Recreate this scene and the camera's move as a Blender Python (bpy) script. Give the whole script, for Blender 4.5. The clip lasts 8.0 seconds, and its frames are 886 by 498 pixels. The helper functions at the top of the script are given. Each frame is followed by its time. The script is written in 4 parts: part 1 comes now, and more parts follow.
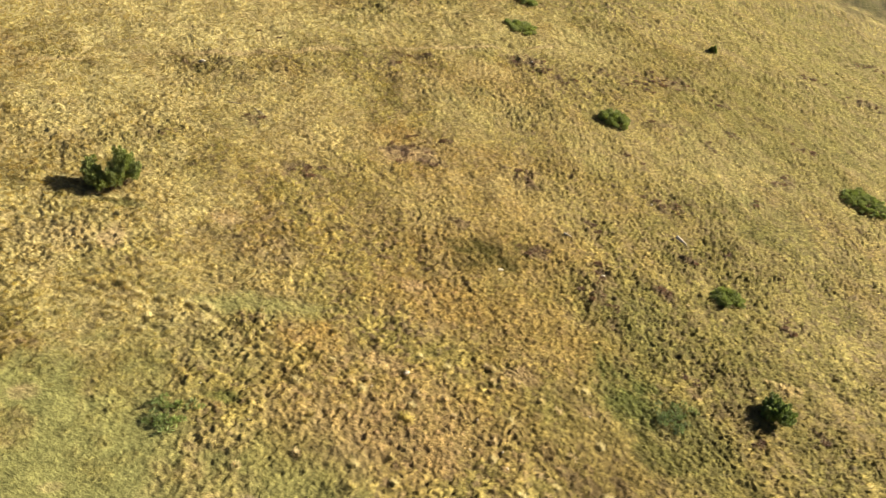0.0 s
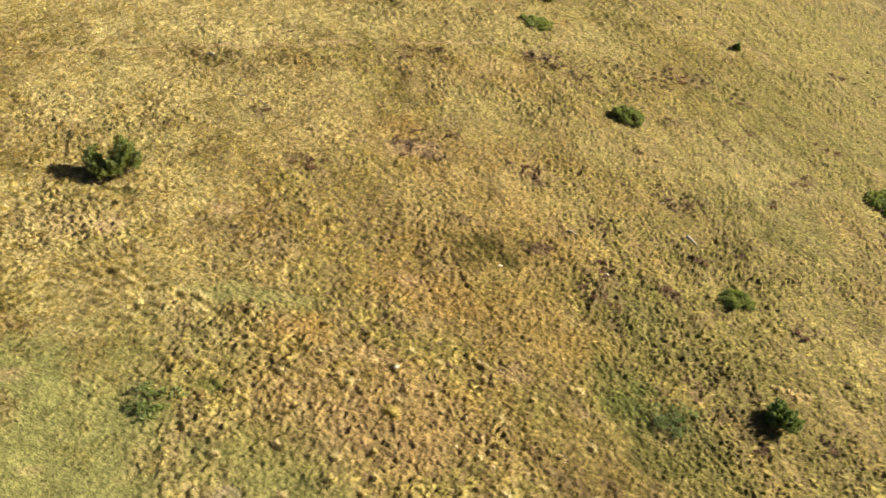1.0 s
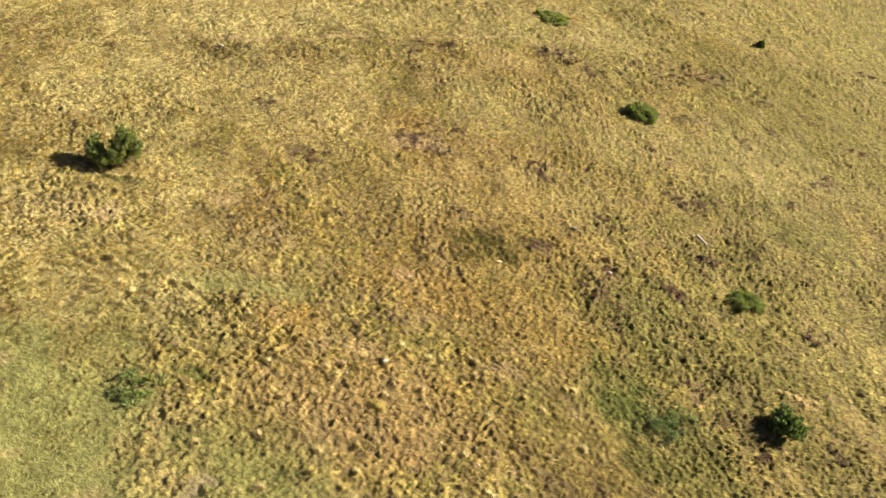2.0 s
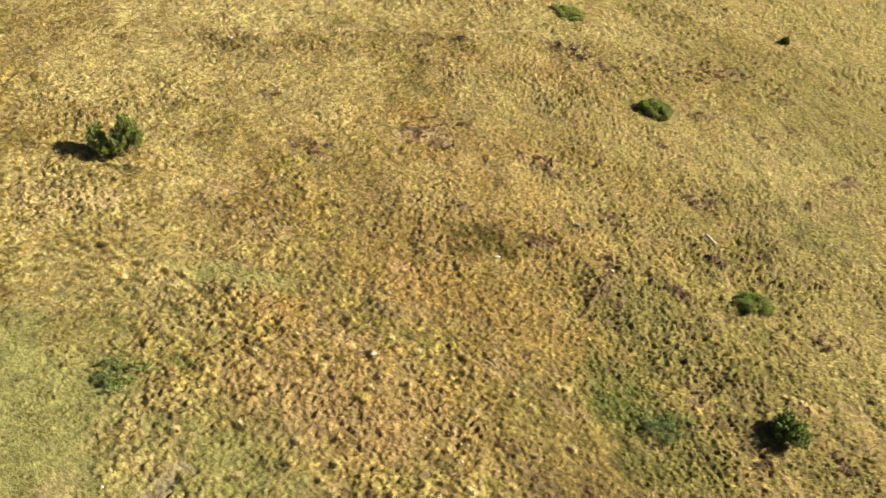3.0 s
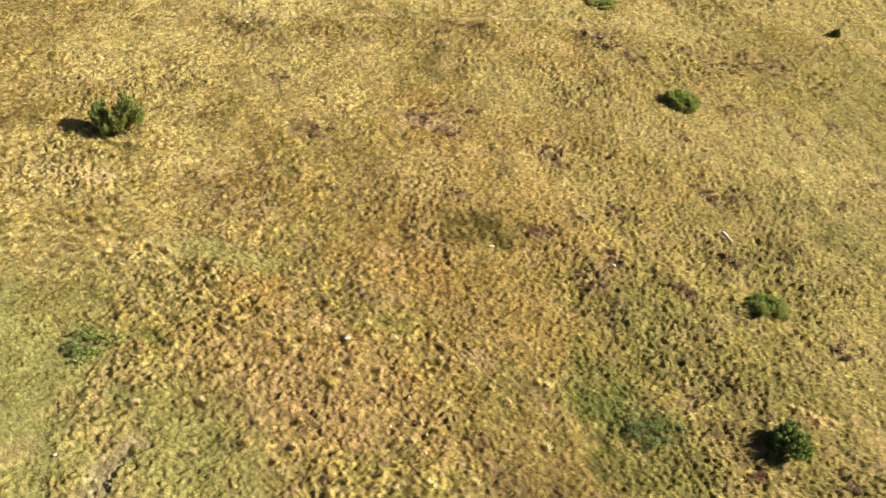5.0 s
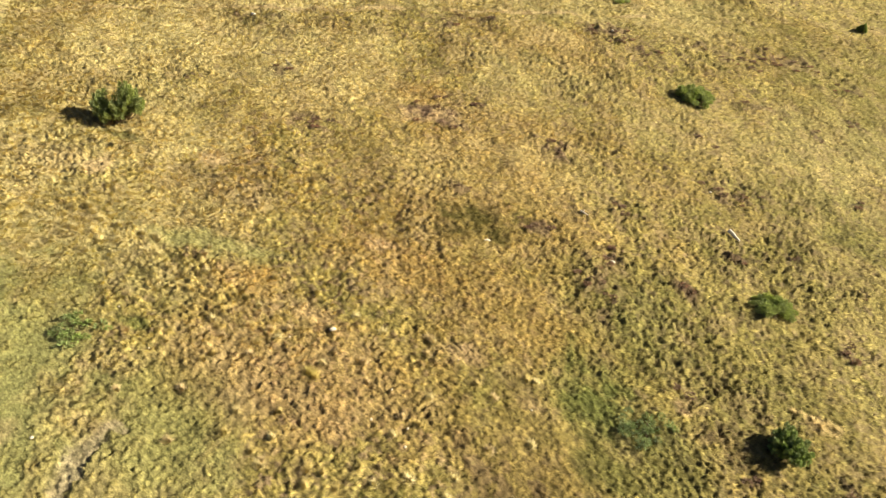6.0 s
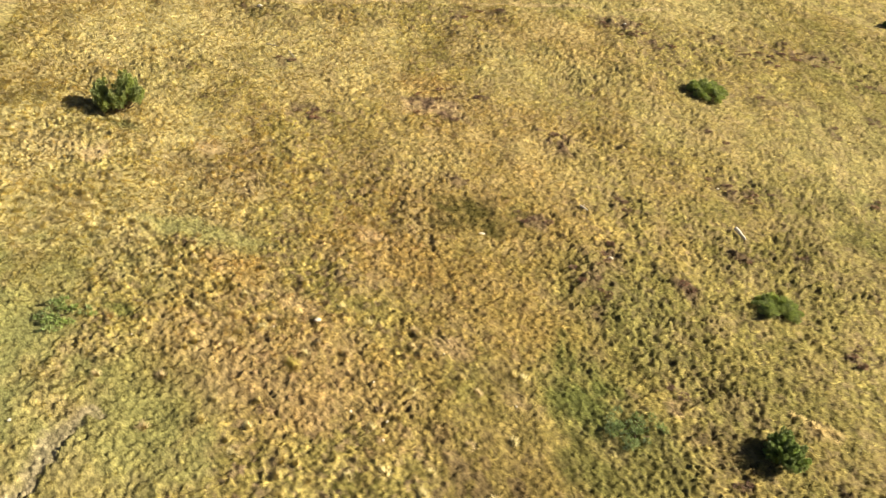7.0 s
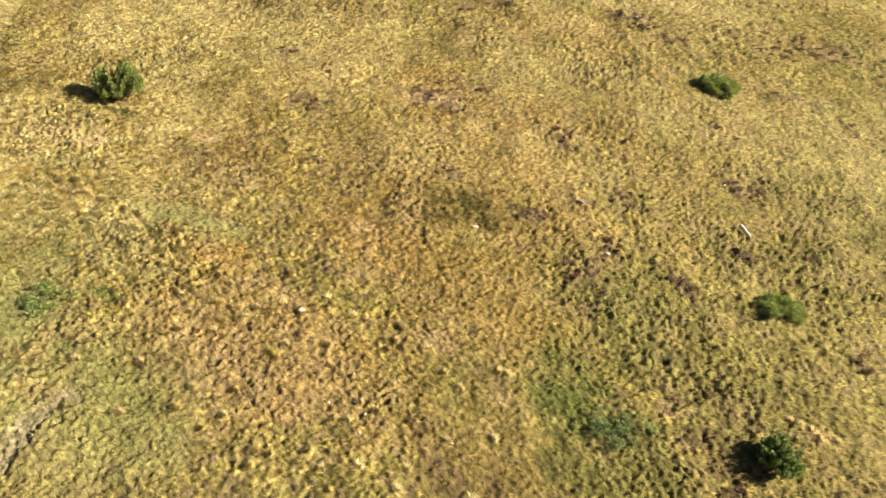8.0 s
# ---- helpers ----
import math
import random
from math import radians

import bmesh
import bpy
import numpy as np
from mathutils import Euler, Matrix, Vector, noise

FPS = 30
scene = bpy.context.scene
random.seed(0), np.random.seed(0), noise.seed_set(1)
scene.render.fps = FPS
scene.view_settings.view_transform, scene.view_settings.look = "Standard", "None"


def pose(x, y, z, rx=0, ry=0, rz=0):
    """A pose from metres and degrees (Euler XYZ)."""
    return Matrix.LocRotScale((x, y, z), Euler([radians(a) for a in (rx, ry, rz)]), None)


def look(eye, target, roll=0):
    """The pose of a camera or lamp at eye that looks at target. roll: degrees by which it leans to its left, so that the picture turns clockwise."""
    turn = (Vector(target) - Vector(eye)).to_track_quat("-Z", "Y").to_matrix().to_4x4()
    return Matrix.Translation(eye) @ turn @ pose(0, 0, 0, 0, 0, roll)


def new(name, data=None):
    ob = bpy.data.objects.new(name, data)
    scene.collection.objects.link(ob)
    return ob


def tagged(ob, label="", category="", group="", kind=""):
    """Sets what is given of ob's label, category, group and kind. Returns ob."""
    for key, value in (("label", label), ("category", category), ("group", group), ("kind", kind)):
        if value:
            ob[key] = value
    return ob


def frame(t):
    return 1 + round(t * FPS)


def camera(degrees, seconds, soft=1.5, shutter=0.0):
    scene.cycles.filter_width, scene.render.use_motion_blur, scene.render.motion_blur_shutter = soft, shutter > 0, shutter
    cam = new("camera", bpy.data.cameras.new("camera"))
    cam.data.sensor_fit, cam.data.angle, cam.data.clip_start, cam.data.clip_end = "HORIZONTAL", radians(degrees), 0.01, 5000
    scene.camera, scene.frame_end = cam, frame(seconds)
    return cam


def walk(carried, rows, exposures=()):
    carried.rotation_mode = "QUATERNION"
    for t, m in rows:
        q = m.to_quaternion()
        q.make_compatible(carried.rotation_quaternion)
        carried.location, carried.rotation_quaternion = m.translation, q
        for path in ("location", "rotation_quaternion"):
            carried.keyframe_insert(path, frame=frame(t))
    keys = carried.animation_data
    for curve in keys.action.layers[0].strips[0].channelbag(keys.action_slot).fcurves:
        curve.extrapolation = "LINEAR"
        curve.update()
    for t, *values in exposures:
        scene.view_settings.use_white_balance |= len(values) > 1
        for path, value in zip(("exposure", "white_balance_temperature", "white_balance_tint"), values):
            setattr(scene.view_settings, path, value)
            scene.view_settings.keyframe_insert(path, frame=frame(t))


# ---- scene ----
cam = camera(69.95, 8.0, 0.8)
PATH = [
    (0.0, (0.000, -37.053, 16.099), (0.000, -0.366, 0.159), 0.00),
    (0.5, (0.865, -36.878, 15.863), (0.022, -0.206, -0.088), -0.00),
    (1.0, (1.723, -36.685, 15.626), (0.045, -0.047, -0.338), -0.01),
    (1.5, (2.576, -36.472, 15.388), (0.068, 0.111, -0.592), -0.01),
    (2.0, (3.423, -36.241, 15.148), (0.093, 0.269, -0.849), -0.01),
    (2.5, (4.263, -35.991, 14.907), (0.119, 0.427, -1.110), -0.02),
    (3.0, (5.098, -35.721, 14.665), (0.148, 0.586, -1.374), -0.02),
    (3.5, (5.927, -35.433, 14.421), (0.178, 0.746, -1.642), -0.03),
    (4.0, (6.750, -35.126, 14.176), (0.212, 0.907, -1.914), -0.04),
    (4.5, (7.567, -34.800, 13.930), (0.249, 1.070, -2.189), -0.04),
    (5.0, (8.378, -34.454, 13.682), (0.289, 1.236, -2.467), -0.05),
    (5.5, (9.183, -34.090, 13.433), (0.333, 1.404, -2.749), -0.06),
    (6.0, (9.982, -33.707, 13.183), (0.381, 1.575, -3.034), -0.07),
    (6.5, (10.775, -33.305, 12.931), (0.434, 1.750, -3.323), -0.09),
    (7.0, (11.562, -32.884, 12.678), (0.491, 1.930, -3.615), -0.10),
    (7.5, (12.344, -32.444, 12.423), (0.553, 2.113, -3.910), -0.12),
    (8.0, (13.119, -31.985, 12.167), (0.620, 2.302, -4.209), -0.13),
]
walk(cam, [(t, look(eye, target, roll)) for t, eye, target, roll in PATH], [(0.0, 1.16), (8.0, 1.42)])

# ---- light ----
SUN_TURN, SUN_RISE = 12.0, 25.0
world = bpy.data.worlds.new("sky")
scene.world = world
world.use_nodes = True
wn, wl = world.node_tree.nodes, world.node_tree.links
wn.clear()
sky = wn.new("ShaderNodeTexSky")
sky.sky_type = "NISHITA"
sky.sun_disc = False
sky.sun_elevation = radians(SUN_RISE)
sky.sun_rotation = radians(90 - SUN_TURN)
sky.altitude = 1500
sky.air_density, sky.dust_density, sky.ozone_density = 0.4, 3.5, 0.0
back = wn.new("ShaderNodeBackground")
back.inputs["Strength"].default_value = 0.05
wout = wn.new("ShaderNodeOutputWorld")
wl.new(sky.outputs["Color"], back.inputs["Color"])
wl.new(back.outputs["Background"], wout.inputs["Surface"])
sun = new("sun", bpy.data.lights.new("sun", "SUN"))
sun.data.energy, sun.data.angle, sun.data.color = 5.0, radians(0.55), (1.0, 0.898, 0.675)
sun_way = Vector((math.cos(radians(SUN_RISE)) * math.cos(radians(SUN_TURN)),
                  math.cos(radians(SUN_RISE)) * math.sin(radians(SUN_TURN)), math.sin(radians(SUN_RISE))))
sun.matrix_world = look(sun_way * 60, (0, 0, 0))

# ---- noise on arrays ----
def lattice(ix, iy, seed):
    h = (ix.astype(np.int64) * 374761393 + iy.astype(np.int64) * 668265263 + seed * 974634777) & 0xFFFFFFFF
    h = ((h ^ (h >> 13)) * 1274126177) & 0xFFFFFFFF
    h = ((h ^ (h >> 16)) * 2246822519) & 0xFFFFFFFF
    return ((h ^ (h >> 15)) & 0xFFFFFF) / float(0xFFFFFF)


def soft_noise(x, y, size, seed=0):
    """Smooth values from -1 to 1 with lumps of that size in metres."""
    u, v = np.asarray(x, float) / size, np.asarray(y, float) / size
    iu, iv = np.floor(u), np.floor(v)
    a, b = u - iu, v - iv
    a, b = a * a * a * (a * (a * 6 - 15) + 10), b * b * b * (b * (b * 6 - 15) + 10)
    n00, n10 = lattice(iu, iv, seed), lattice(iu + 1, iv, seed)
    n01, n11 = lattice(iu, iv + 1, seed), lattice(iu + 1, iv + 1, seed)
    return ((n00 * (1 - a) + n10 * a) * (1 - b) + (n01 * (1 - a) + n11 * a) * b) * 2 - 1


def layered(x, y, size, seed=0, turns=3):
    total, weight, amp = 0.0, 0.0, 1.0
    for k in range(turns):
        c, s = math.cos(0.7 + k * 1.3), math.sin(0.7 + k * 1.3)
        total = total + amp * soft_noise(c * x - s * y, s * x + c * y, size / 2**k, seed + 17 * k)
        weight, amp = weight + amp, amp * 0.55
    return total / weight * 1.5


def cells(x, y, size, seed):
    """Scattered round cells: how near each point lies to its cell's middle (1 there, 0 at the rim), and two chance values of the cell."""
    u, v = np.asarray(x, float) / size, np.asarray(y, float) / size
    iu, iv = np.floor(u), np.floor(v)
    best, one, two = np.full(u.shape, 9.0), np.zeros(u.shape), np.zeros(u.shape)
    for du in (-1, 0, 1):
        for dv in (-1, 0, 1):
            cu, cv = iu + du, iv + dv
            wide = 0.42 + 0.42 * lattice(cu, cv, seed + 3)
            d = np.hypot(cu + 0.1 + 0.8 * lattice(cu, cv, seed) - u, cv + 0.1 + 0.8 * lattice(cu, cv, seed + 1) - v) / wide
            nearer = d < best
            best = np.where(nearer, d, best)
            one = np.where(nearer, lattice(cu, cv, seed + 2), one)
            two = np.where(nearer, lattice(cu, cv, seed + 4), two)
    return np.clip(1 - best * best, 0, 1), one, two


LUMP = 0.245


def lump_frame(x, y):
    """Coordinates drawn out down the slope, in which the tussocks are round."""
    return (0.91 * x - 0.41 * y) / 1.2, (0.41 * x + 0.91 * y) * 1.05


def wander(x, y):
    return 0.13 * soft_noise(x, y, 0.27, 51), 0.13 * soft_noise(x, y, 0.27, 52)


def lumps(x, y):
    """The tussocks of the sward: domes of about half a metre, some low, some tall."""
    wx, wy = wander(x, y)
    return cells(*lump_frame(x + wx, y + wy), LUMP, 53)


def lump_middles(x0, x1, y0, y1):
    """Where the tussocks stand within a stretch, and the chance value that says how tall each is."""
    corner = [lump_frame(x, y) for x in (x0, x1) for y in (y0, y1)]
    iu, iv = np.meshgrid(np.arange(math.floor(min(c[0] for c in corner) / LUMP), math.ceil(max(c[0] for c in corner) / LUMP)),
                         np.arange(math.floor(min(c[1] for c in corner) / LUMP), math.ceil(max(c[1] for c in corner) / LUMP)))
    iu, iv = iu.ravel().astype(float), iv.ravel().astype(float)
    u = (iu + 0.1 + 0.8 * lattice(iu, iv, 53)) * LUMP * 1.2
    v = (iv + 0.1 + 0.8 * lattice(iu, iv, 54)) * LUMP / 1.05
    x, y = 0.91 * u + 0.41 * v, 0.91 * v - 0.41 * u
    wx, wy = wander(x, y)
    wx, wy = wander(x - wx, y - wy)
    x, y, tall = x - wx, y - wy, lattice(iu, iv, 57)
    inside = (x > x0) & (x < x1) & (y > y0) & (y < y1)
    return x[inside], y[inside], tall[inside]


# ---- the hillside ----
def hill(x, y):
    """The broad form: a slope that falls towards +x and -y, and bends a little."""
    x, y = np.asarray(x, float), np.asarray(y, float)
    a, b = 40 * np.tanh(x / 40), 45 * np.tanh(y / 45)
    z = 0.138 + 120 * np.tanh((-0.278 * x + 0.327 * y) / 120) - 0.0016 * a * a + 0.0005 * a * b + 0.00098 * b * b
    # past the far spur the ground falls into a gully and climbs again
    past = np.clip(0.30 * (x - 64) + 0.954 * (y - 93) + 4.0 * soft_noise(x, y, 14, 5) + 1.2 * soft_noise(x, y, 4, 6), 0, 60)
    return z - 0.07 * np.minimum(past, 14) + 0.12 * np.maximum(past - 16, 0)


TRAIL = ((-60, -12), (-30.3, 8.9), (-24.9, 12.6), (-16.1, 17.7), (-4.4, 24.5), (6.8, 31.0), (14, 35.5))
SCAR = ((-9.0, -26), (-7.57, -20.94), (-7.65, -20.1), (-7.8, -19.14), (-7.5, -18.1), (-7.15, -17.4), (-6.9, -17.0))


def off_trail(x, y):
    xs, ys = zip(*TRAIL)
    return (y - np.interp(x, xs, ys)) * 0.85 + 0.18 * soft_noise(x, y, 1.7, 41)


def off_scar(x, y):
    xs, ys = zip(*SCAR)
    return x - np.interp(y, ys, xs) + 0.30 * soft_noise(x, y, 0.6, 42) + 0.16 * soft_noise(x, y, 0.2, 43)


# patches of the pasture
PATCHES = []


def patch(kind, x, y, wide, deep, turn, strength):
    """A ragged patch of one plant cover: its middle, half width, half depth, turn in degrees, and how much of it covers the ground."""
    PATCHES.append((kind, x, y, wide, deep, turn, strength))


# short bright turf
patch("lush", -16.5, -19.5, 6.6, 6.0, 20, 1.0)
patch("lush", -9.6, -7.8, 3.2, 0.9, 8, 0.75)
patch("lush", -13.5, -13.8, 3.0, 1.6, -15, 0.5)
patch("lush", -6.2, -19.0, 3.6, 2.6, 20, 0.45)
# green grass in the damp hollows
patch("green", 10.5, -8.4, 2.3, 2.8, 20, 1.0)
patch("green", 12.2, -10.4, 3.6, 2.8, 0, 0.45)
patch("green", 12.2, -1.8, 3.2, 3.4, 0, 0.42)
patch("green", -13.5, -11.5, 3.0, 1.5, -10, 0.25)
patch("green", -5.5, -16.5, 3.0, 2.2, 0, 0.3)
patch("green", 29, 14, 5, 4, 20, 0.3)
patch("green", -18.7, -2.5, 1.5, 0.5, 0, 0.7)
patch("green", -9.9, -13.4, 0.7, 0.4, 0, 0.9)
patch("green", 11.0, -11.3, 1.8, 1.3, 0, 0.8)
# dark trampled moss
patch("moss", 2.8, 0.8, 2.4, 1.9, 31, 1.0)
patch("moss", 1.5, -1.0, 0.9, 0.8, 31, 1.0)
patch("moss", 4.9, 1.7, 1.0, 0.4, 31, 1.0)
patch("moss", 8.5, -11.5, 5.0, 3.2, 0, 0.42)
patch("moss", 4.3, -0.4, 1.0, 0.5, 31, 1.0)
# brown heath
patch("heath", -3.6, 23.5, 1.5, 0.7, 0, 0.7)
patch("heath", -2.4, 9.0, 2.2, 1.3, 0, 0.95)
patch("heath", -9.1, 4.3, 1.4, 1.1, 0, 0.9)
patch("heath", 10.0, -0.6, 1.3, 1.8, 30, 0.65)
patch("heath", 6.5, 9.8, 1.3, 0.9, 0, 1.1)
patch("heath", 18.6, 12.2, 2.4, 1.2, 20, 0.6)
patch("heath", 5.4, 1.6, 0.7, 0.6, 0, 1.0)
patch("heath", 1.2, 2.6, 1.2, 0.7, 0, 0.7)
patch("heath", 10.9, 5.7, 0.5, 0.4, 0, 1.0)
patch("heath", 23.9, 1.5, 0.8, 0.6, 0, 1.0)
patch("heath", 33.7, 22.4, 1.0, 0.8, 0, 1.0)
patch("heath", 17.5, -4.8, 2.2, 1.4, 0, 0.3)
patch("heath", -15.6, 13.8, 1.6, 0.7, 0, 0.45)
patch("heath", 4.4, 6.2, 1.6, 0.9, 0, 0.4)
patch("heath", -6.0, -0.6, 2.0, 0.8, 10, 0.45)
patch("heath", 36, 33, 5, 0.9, 15, 0.35)
patch("heath", -3.5, -14.5, 3.0, 1.6, 10, 0.25)
patch("heath", 16.6, -7.6, 1.8, 1.6, 0, 0.45)
patch("heath", 8.3, -13.2, 3.2, 1.7, 10, 0.49)
patch("heath", 9.0, 28.6, 2.6, 1.6, 20, 0.9)
patch("heath", 12.0, 27.3, 1.5, 0.9, 20, 0.9)
patch("heath", 16.6, 32.0, 1.2, 0.8, 20, 0.7)
patch("heath", 24.4, 34.6, 4.2, 1.5, 12, 0.85)
patch("heath", 20.2, 31.7, 2.4, 1.3, 15, 0.6)
patch("heath", 29.8, 33.1, 2.2, 0.8, 20, 0.8)
patch("heath", 30.0, 27.2, 0.8, 1.1, 20, 0.9)
patch("heath", 21.8, 24.7, 2.2, 0.6, 20, 0.6)
patch("heath", 16.6, 16.8, 1.0, 1.3, 20, 0.6)
patch("heath", 26.2, 23.7, 0.5, 0.9, 0, 0.8)
patch("heath", 27.9, 16.4, 0.6, 0.7, 0, 0.9)
patch("heath", 32.3, 20.8, 1.2, 0.6, 25, 0.95)
patch("heath", 17.9, 11.2, 1.7, 0.6, 25, 0.75)
patch("heath", 18.2, 5.5, 0.8, 0.5, 20, 0.9)
patch("heath", 15.0, 1.1, 0.9, 0.7, 0, 0.8)
patch("heath", 22.1, 7.8, 0.5, 0.4, 0, 0.9)
patch("heath", 26.0, 6.1, 0.4, 1.0, -10, 0.9)
patch("heath", 10.7, 1.5, 0.9, 1.3, 10, 0.8)
patch("heath", 10.6, -2.6, 0.7, 1.1, 10, 0.7)
patch("heath", 6.5, 1.8, 0.6, 0.5, 0, 1.0)
patch("heath", 10.8, 6.4, 0.5, 0.5, 0, 1.0)
patch("heath", 0.2, 11.9, 0.6, 0.3, 20, 1.0)
patch("heath", -1.5, 11.1, 1.6, 0.5, 20, 0.6)
patch("heath", -8.6, 4.8, 1.1, 0.9, 15, 0.75)
patch("heath", -13.5, 8.6, 0.9, 0.7, 10, 0.7)
patch("heath", -4.7, 21.8, 1.1, 0.9, 20, 0.8)
patch("heath", -1.6, 24.3, 0.7, 0.6, 20, 0.8)
patch("heath", -17.2, 15.0, 1.4, 0.9, 20, 0.45)
patch("heath", -15.1, 21.6, 1.4, 0.6, 20, 0.5)
patch("heath", 14.9, -5.5, 0.7, 0.5, 0, 0.9)
patch("heath", 17.9, -9.0, 0.7, 0.6, 0, 0.7)
patch("heath", 23.9, 1.6, 0.8, 0.6, 0, 0.9)
patch("heath", 22.4, -7.1, 0.7, 0.6, 0, 0.7)
patch("heath", 56.9, 47.9, 3.6, 1.4, 25, 0.7)
patch("heath", 64.6, 63.1, 4.5, 1.2, 25, 0.6)
patch("heath", 49.4, 50.6, 2.4, 0.8, 20, 0.6)
patch("heath", 38.8, 29.4, 2.6, 0.8, 20, 0.6)
patch("heath", -9.2, -3.5, 1.0, 1.2, 0, 0.4)
# rust-coloured bent grass
patch("rust", 3.8, 4.6, 6.0, 2.8, 10, 0.5)
patch("rust", 4.2, 22.9, 5.0, 3.2, 10, 0.45)
patch("rust", -6.3, -8.9, 2.0, 1.3, 0, 0.8)
patch("rust", -0.6, -4.4, 4.6, 2.2, 10, 0.6)
patch("rust", 1.0, 6.0, 11.0, 7.0, 20, 0.28)
patch("rust", 3.4, 2.2, 2.4, 1.6, 0, 0.8)
patch("rust", -0.5, -12.0, 7.5, 3.8, 0, 0.48)
patch("rust", -3.8, 11.4, 1.9, 1.9, 10, 0.75)
patch("rust", -4.9, 11.0, 1.6, 1.7, 0, 0.6)
patch("rust", 0.0, -14.2, 1.3, 1.0, 0, 0.7)
patch("rust", 2.5, 1.0, 8.0, 5.5, 20, 0.38)
patch("rust", 6.0, -5.0, 5.0, 3.6, 10, 0.5)
patch("rust", 8.0, -11.5, 4.0, 3.0, 10, 0.35)
# bare and trampled earth
patch("earth", -12.7, -2.0, 0.9, 0.9, 0, 0.65)
patch("earth", -2.0, 9.6, 1.2, 0.6, 0, 0.5)
patch("earth", 21.4, -4.2, 0.9, 0.5, 20, 0.5)
patch("earth", -19.5, -6.0, 2.2, 1.3, 20, 0.3)
patch("earth", -1.5, -13.0, 4.5, 2.6, 0, 0.3)
patch("earth", -3.5, -9.6, 1.6, 0.8, 0, 0.6)
patch("earth", 14.6, -6.3, 0.7, 0.5, 0, 0.7)
patch("earth", -11.5, -20.0, 0.8, 0.4, 40, 0.6)
patch("earth", -2.6, 8.7, 1.9, 1.0, 20, 0.75)
patch("earth", -1.7, -4.0, 1.1, 0.6, 10, 0.6)
patch("earth", -18.0, -5.6, 0.7, 0.9, 0, 0.7)
patch("earth", 4.1, -8.6, 1.0, 0.6, 10, 0.6)
patch("earth", -17.7, -15.0, 0.5, 0.35, 20, 0.9)
patch("earth", -14.9, -18.6, 0.4, 0.2, 20, 0.7)
patch("earth", -11.6, -19.8, 0.7, 0.4, 40, 0.8)
patch("earth", 14.7, -6.8, 0.4, 0.3, 0, 1.0)
patch("earth", 7.8, -9.8, 0.7, 0.5, 0, 0.6)
# high tussocks with deep gaps
patch("tussocky", -7.6, -15.6, 2.0, 2.2, 10, 0.35)
patch("tussocky", -13.8, -9.8, 2.6, 1.0, 0, 0.6)
patch("tussocky", 16.5, -6.5, 3.0, 2.6, 0, 0.6)
patch("tussocky", 15.0, -3.5, 13.0, 9.0, 20, 0.6)
patch("tussocky", 22.0, 18.0, 16.0, 13.0, 25, 0.55)
patch("tussocky", 3.0, 13.0, 12.0, 7.0, 20, 0.3)
# bleached straw
patch("pale", -10.8, -11.0, 2.6, 1.6, 0, 0.4)
patch("pale", -17.0, -2.0, 6.0, 4.5, 10, 0.6)
patch("pale", -12.0, -6.5, 5.0, 3.0, 10, 0.5)
patch("pale", -16.0, -10.5, 4.0, 2.2, 10, 0.6)
patch("pale", -22.0, 8.0, 9.0, 6.0, 20, 0.85)
patch("pale", 14, 36, 8, 5, 30, 0.5)
patch("pale", 0.0, 4.0, 3.4, 2.4, 20, 0.4)
patch("pale", 6.0, 7.0, 6.0, 3.5, 20, 0.35)
patch("pale", -21.5, -6.8, 5.5, 4.0, 0, 0.7)
patch("pale", -23.5, 3.0, 6.5, 6.0, 0, 0.5)
patch("pale", -30.0, 9.0, 9.0, 5.0, 30, 0.4)
patch("pale", -14.4, -9.3, 2.2, 0.9, -20, 0.9)
patch("pale", -12.0, 11.0, 9, 6, 10, 0.6)
patch("pale", -24, 20, 18, 9, 25, 0.95)
patch("pale", 2, 33, 16, 6, 30, 0.5)
patch("pale", 16, 18, 8, 5, 20, 0.3)
patch("pale", -8, -17, 5, 3, 20, 0.4)
patch("pale", 27, 22, 8, 6, 30, 0.35)
patch("pale", 3.5, 24.8, 3.2, 2.0, 20, 0.85)
patch("pale", 3.0, 18.0, 6.0, 5.0, 20, 0.4)
# olive grass, not yet dry
patch("olive", 17.5, -6.0, 9.0, 7.0, 20, 0.6)
patch("olive", 15.0, -5.0, 15.0, 11.0, 20, 0.5)
patch("olive", 23.0, 8.0, 13.0, 8.0, 25, 0.4)
patch("olive", 34.0, 30.0, 16.0, 10.0, 25, 0.30)
patch("olive", 5.5, -7.5, 6.0, 5.0, 10, 0.35)
patch("olive", 14.0, 14.0, 9.0, 7.0, 20, 0.22)
patch("olive", -6.5, -16.6, 3.5, 2.2, 10, 0.5)
patch("olive", 8.0, -10.5, 6.0, 4.5, 10, 0.45)
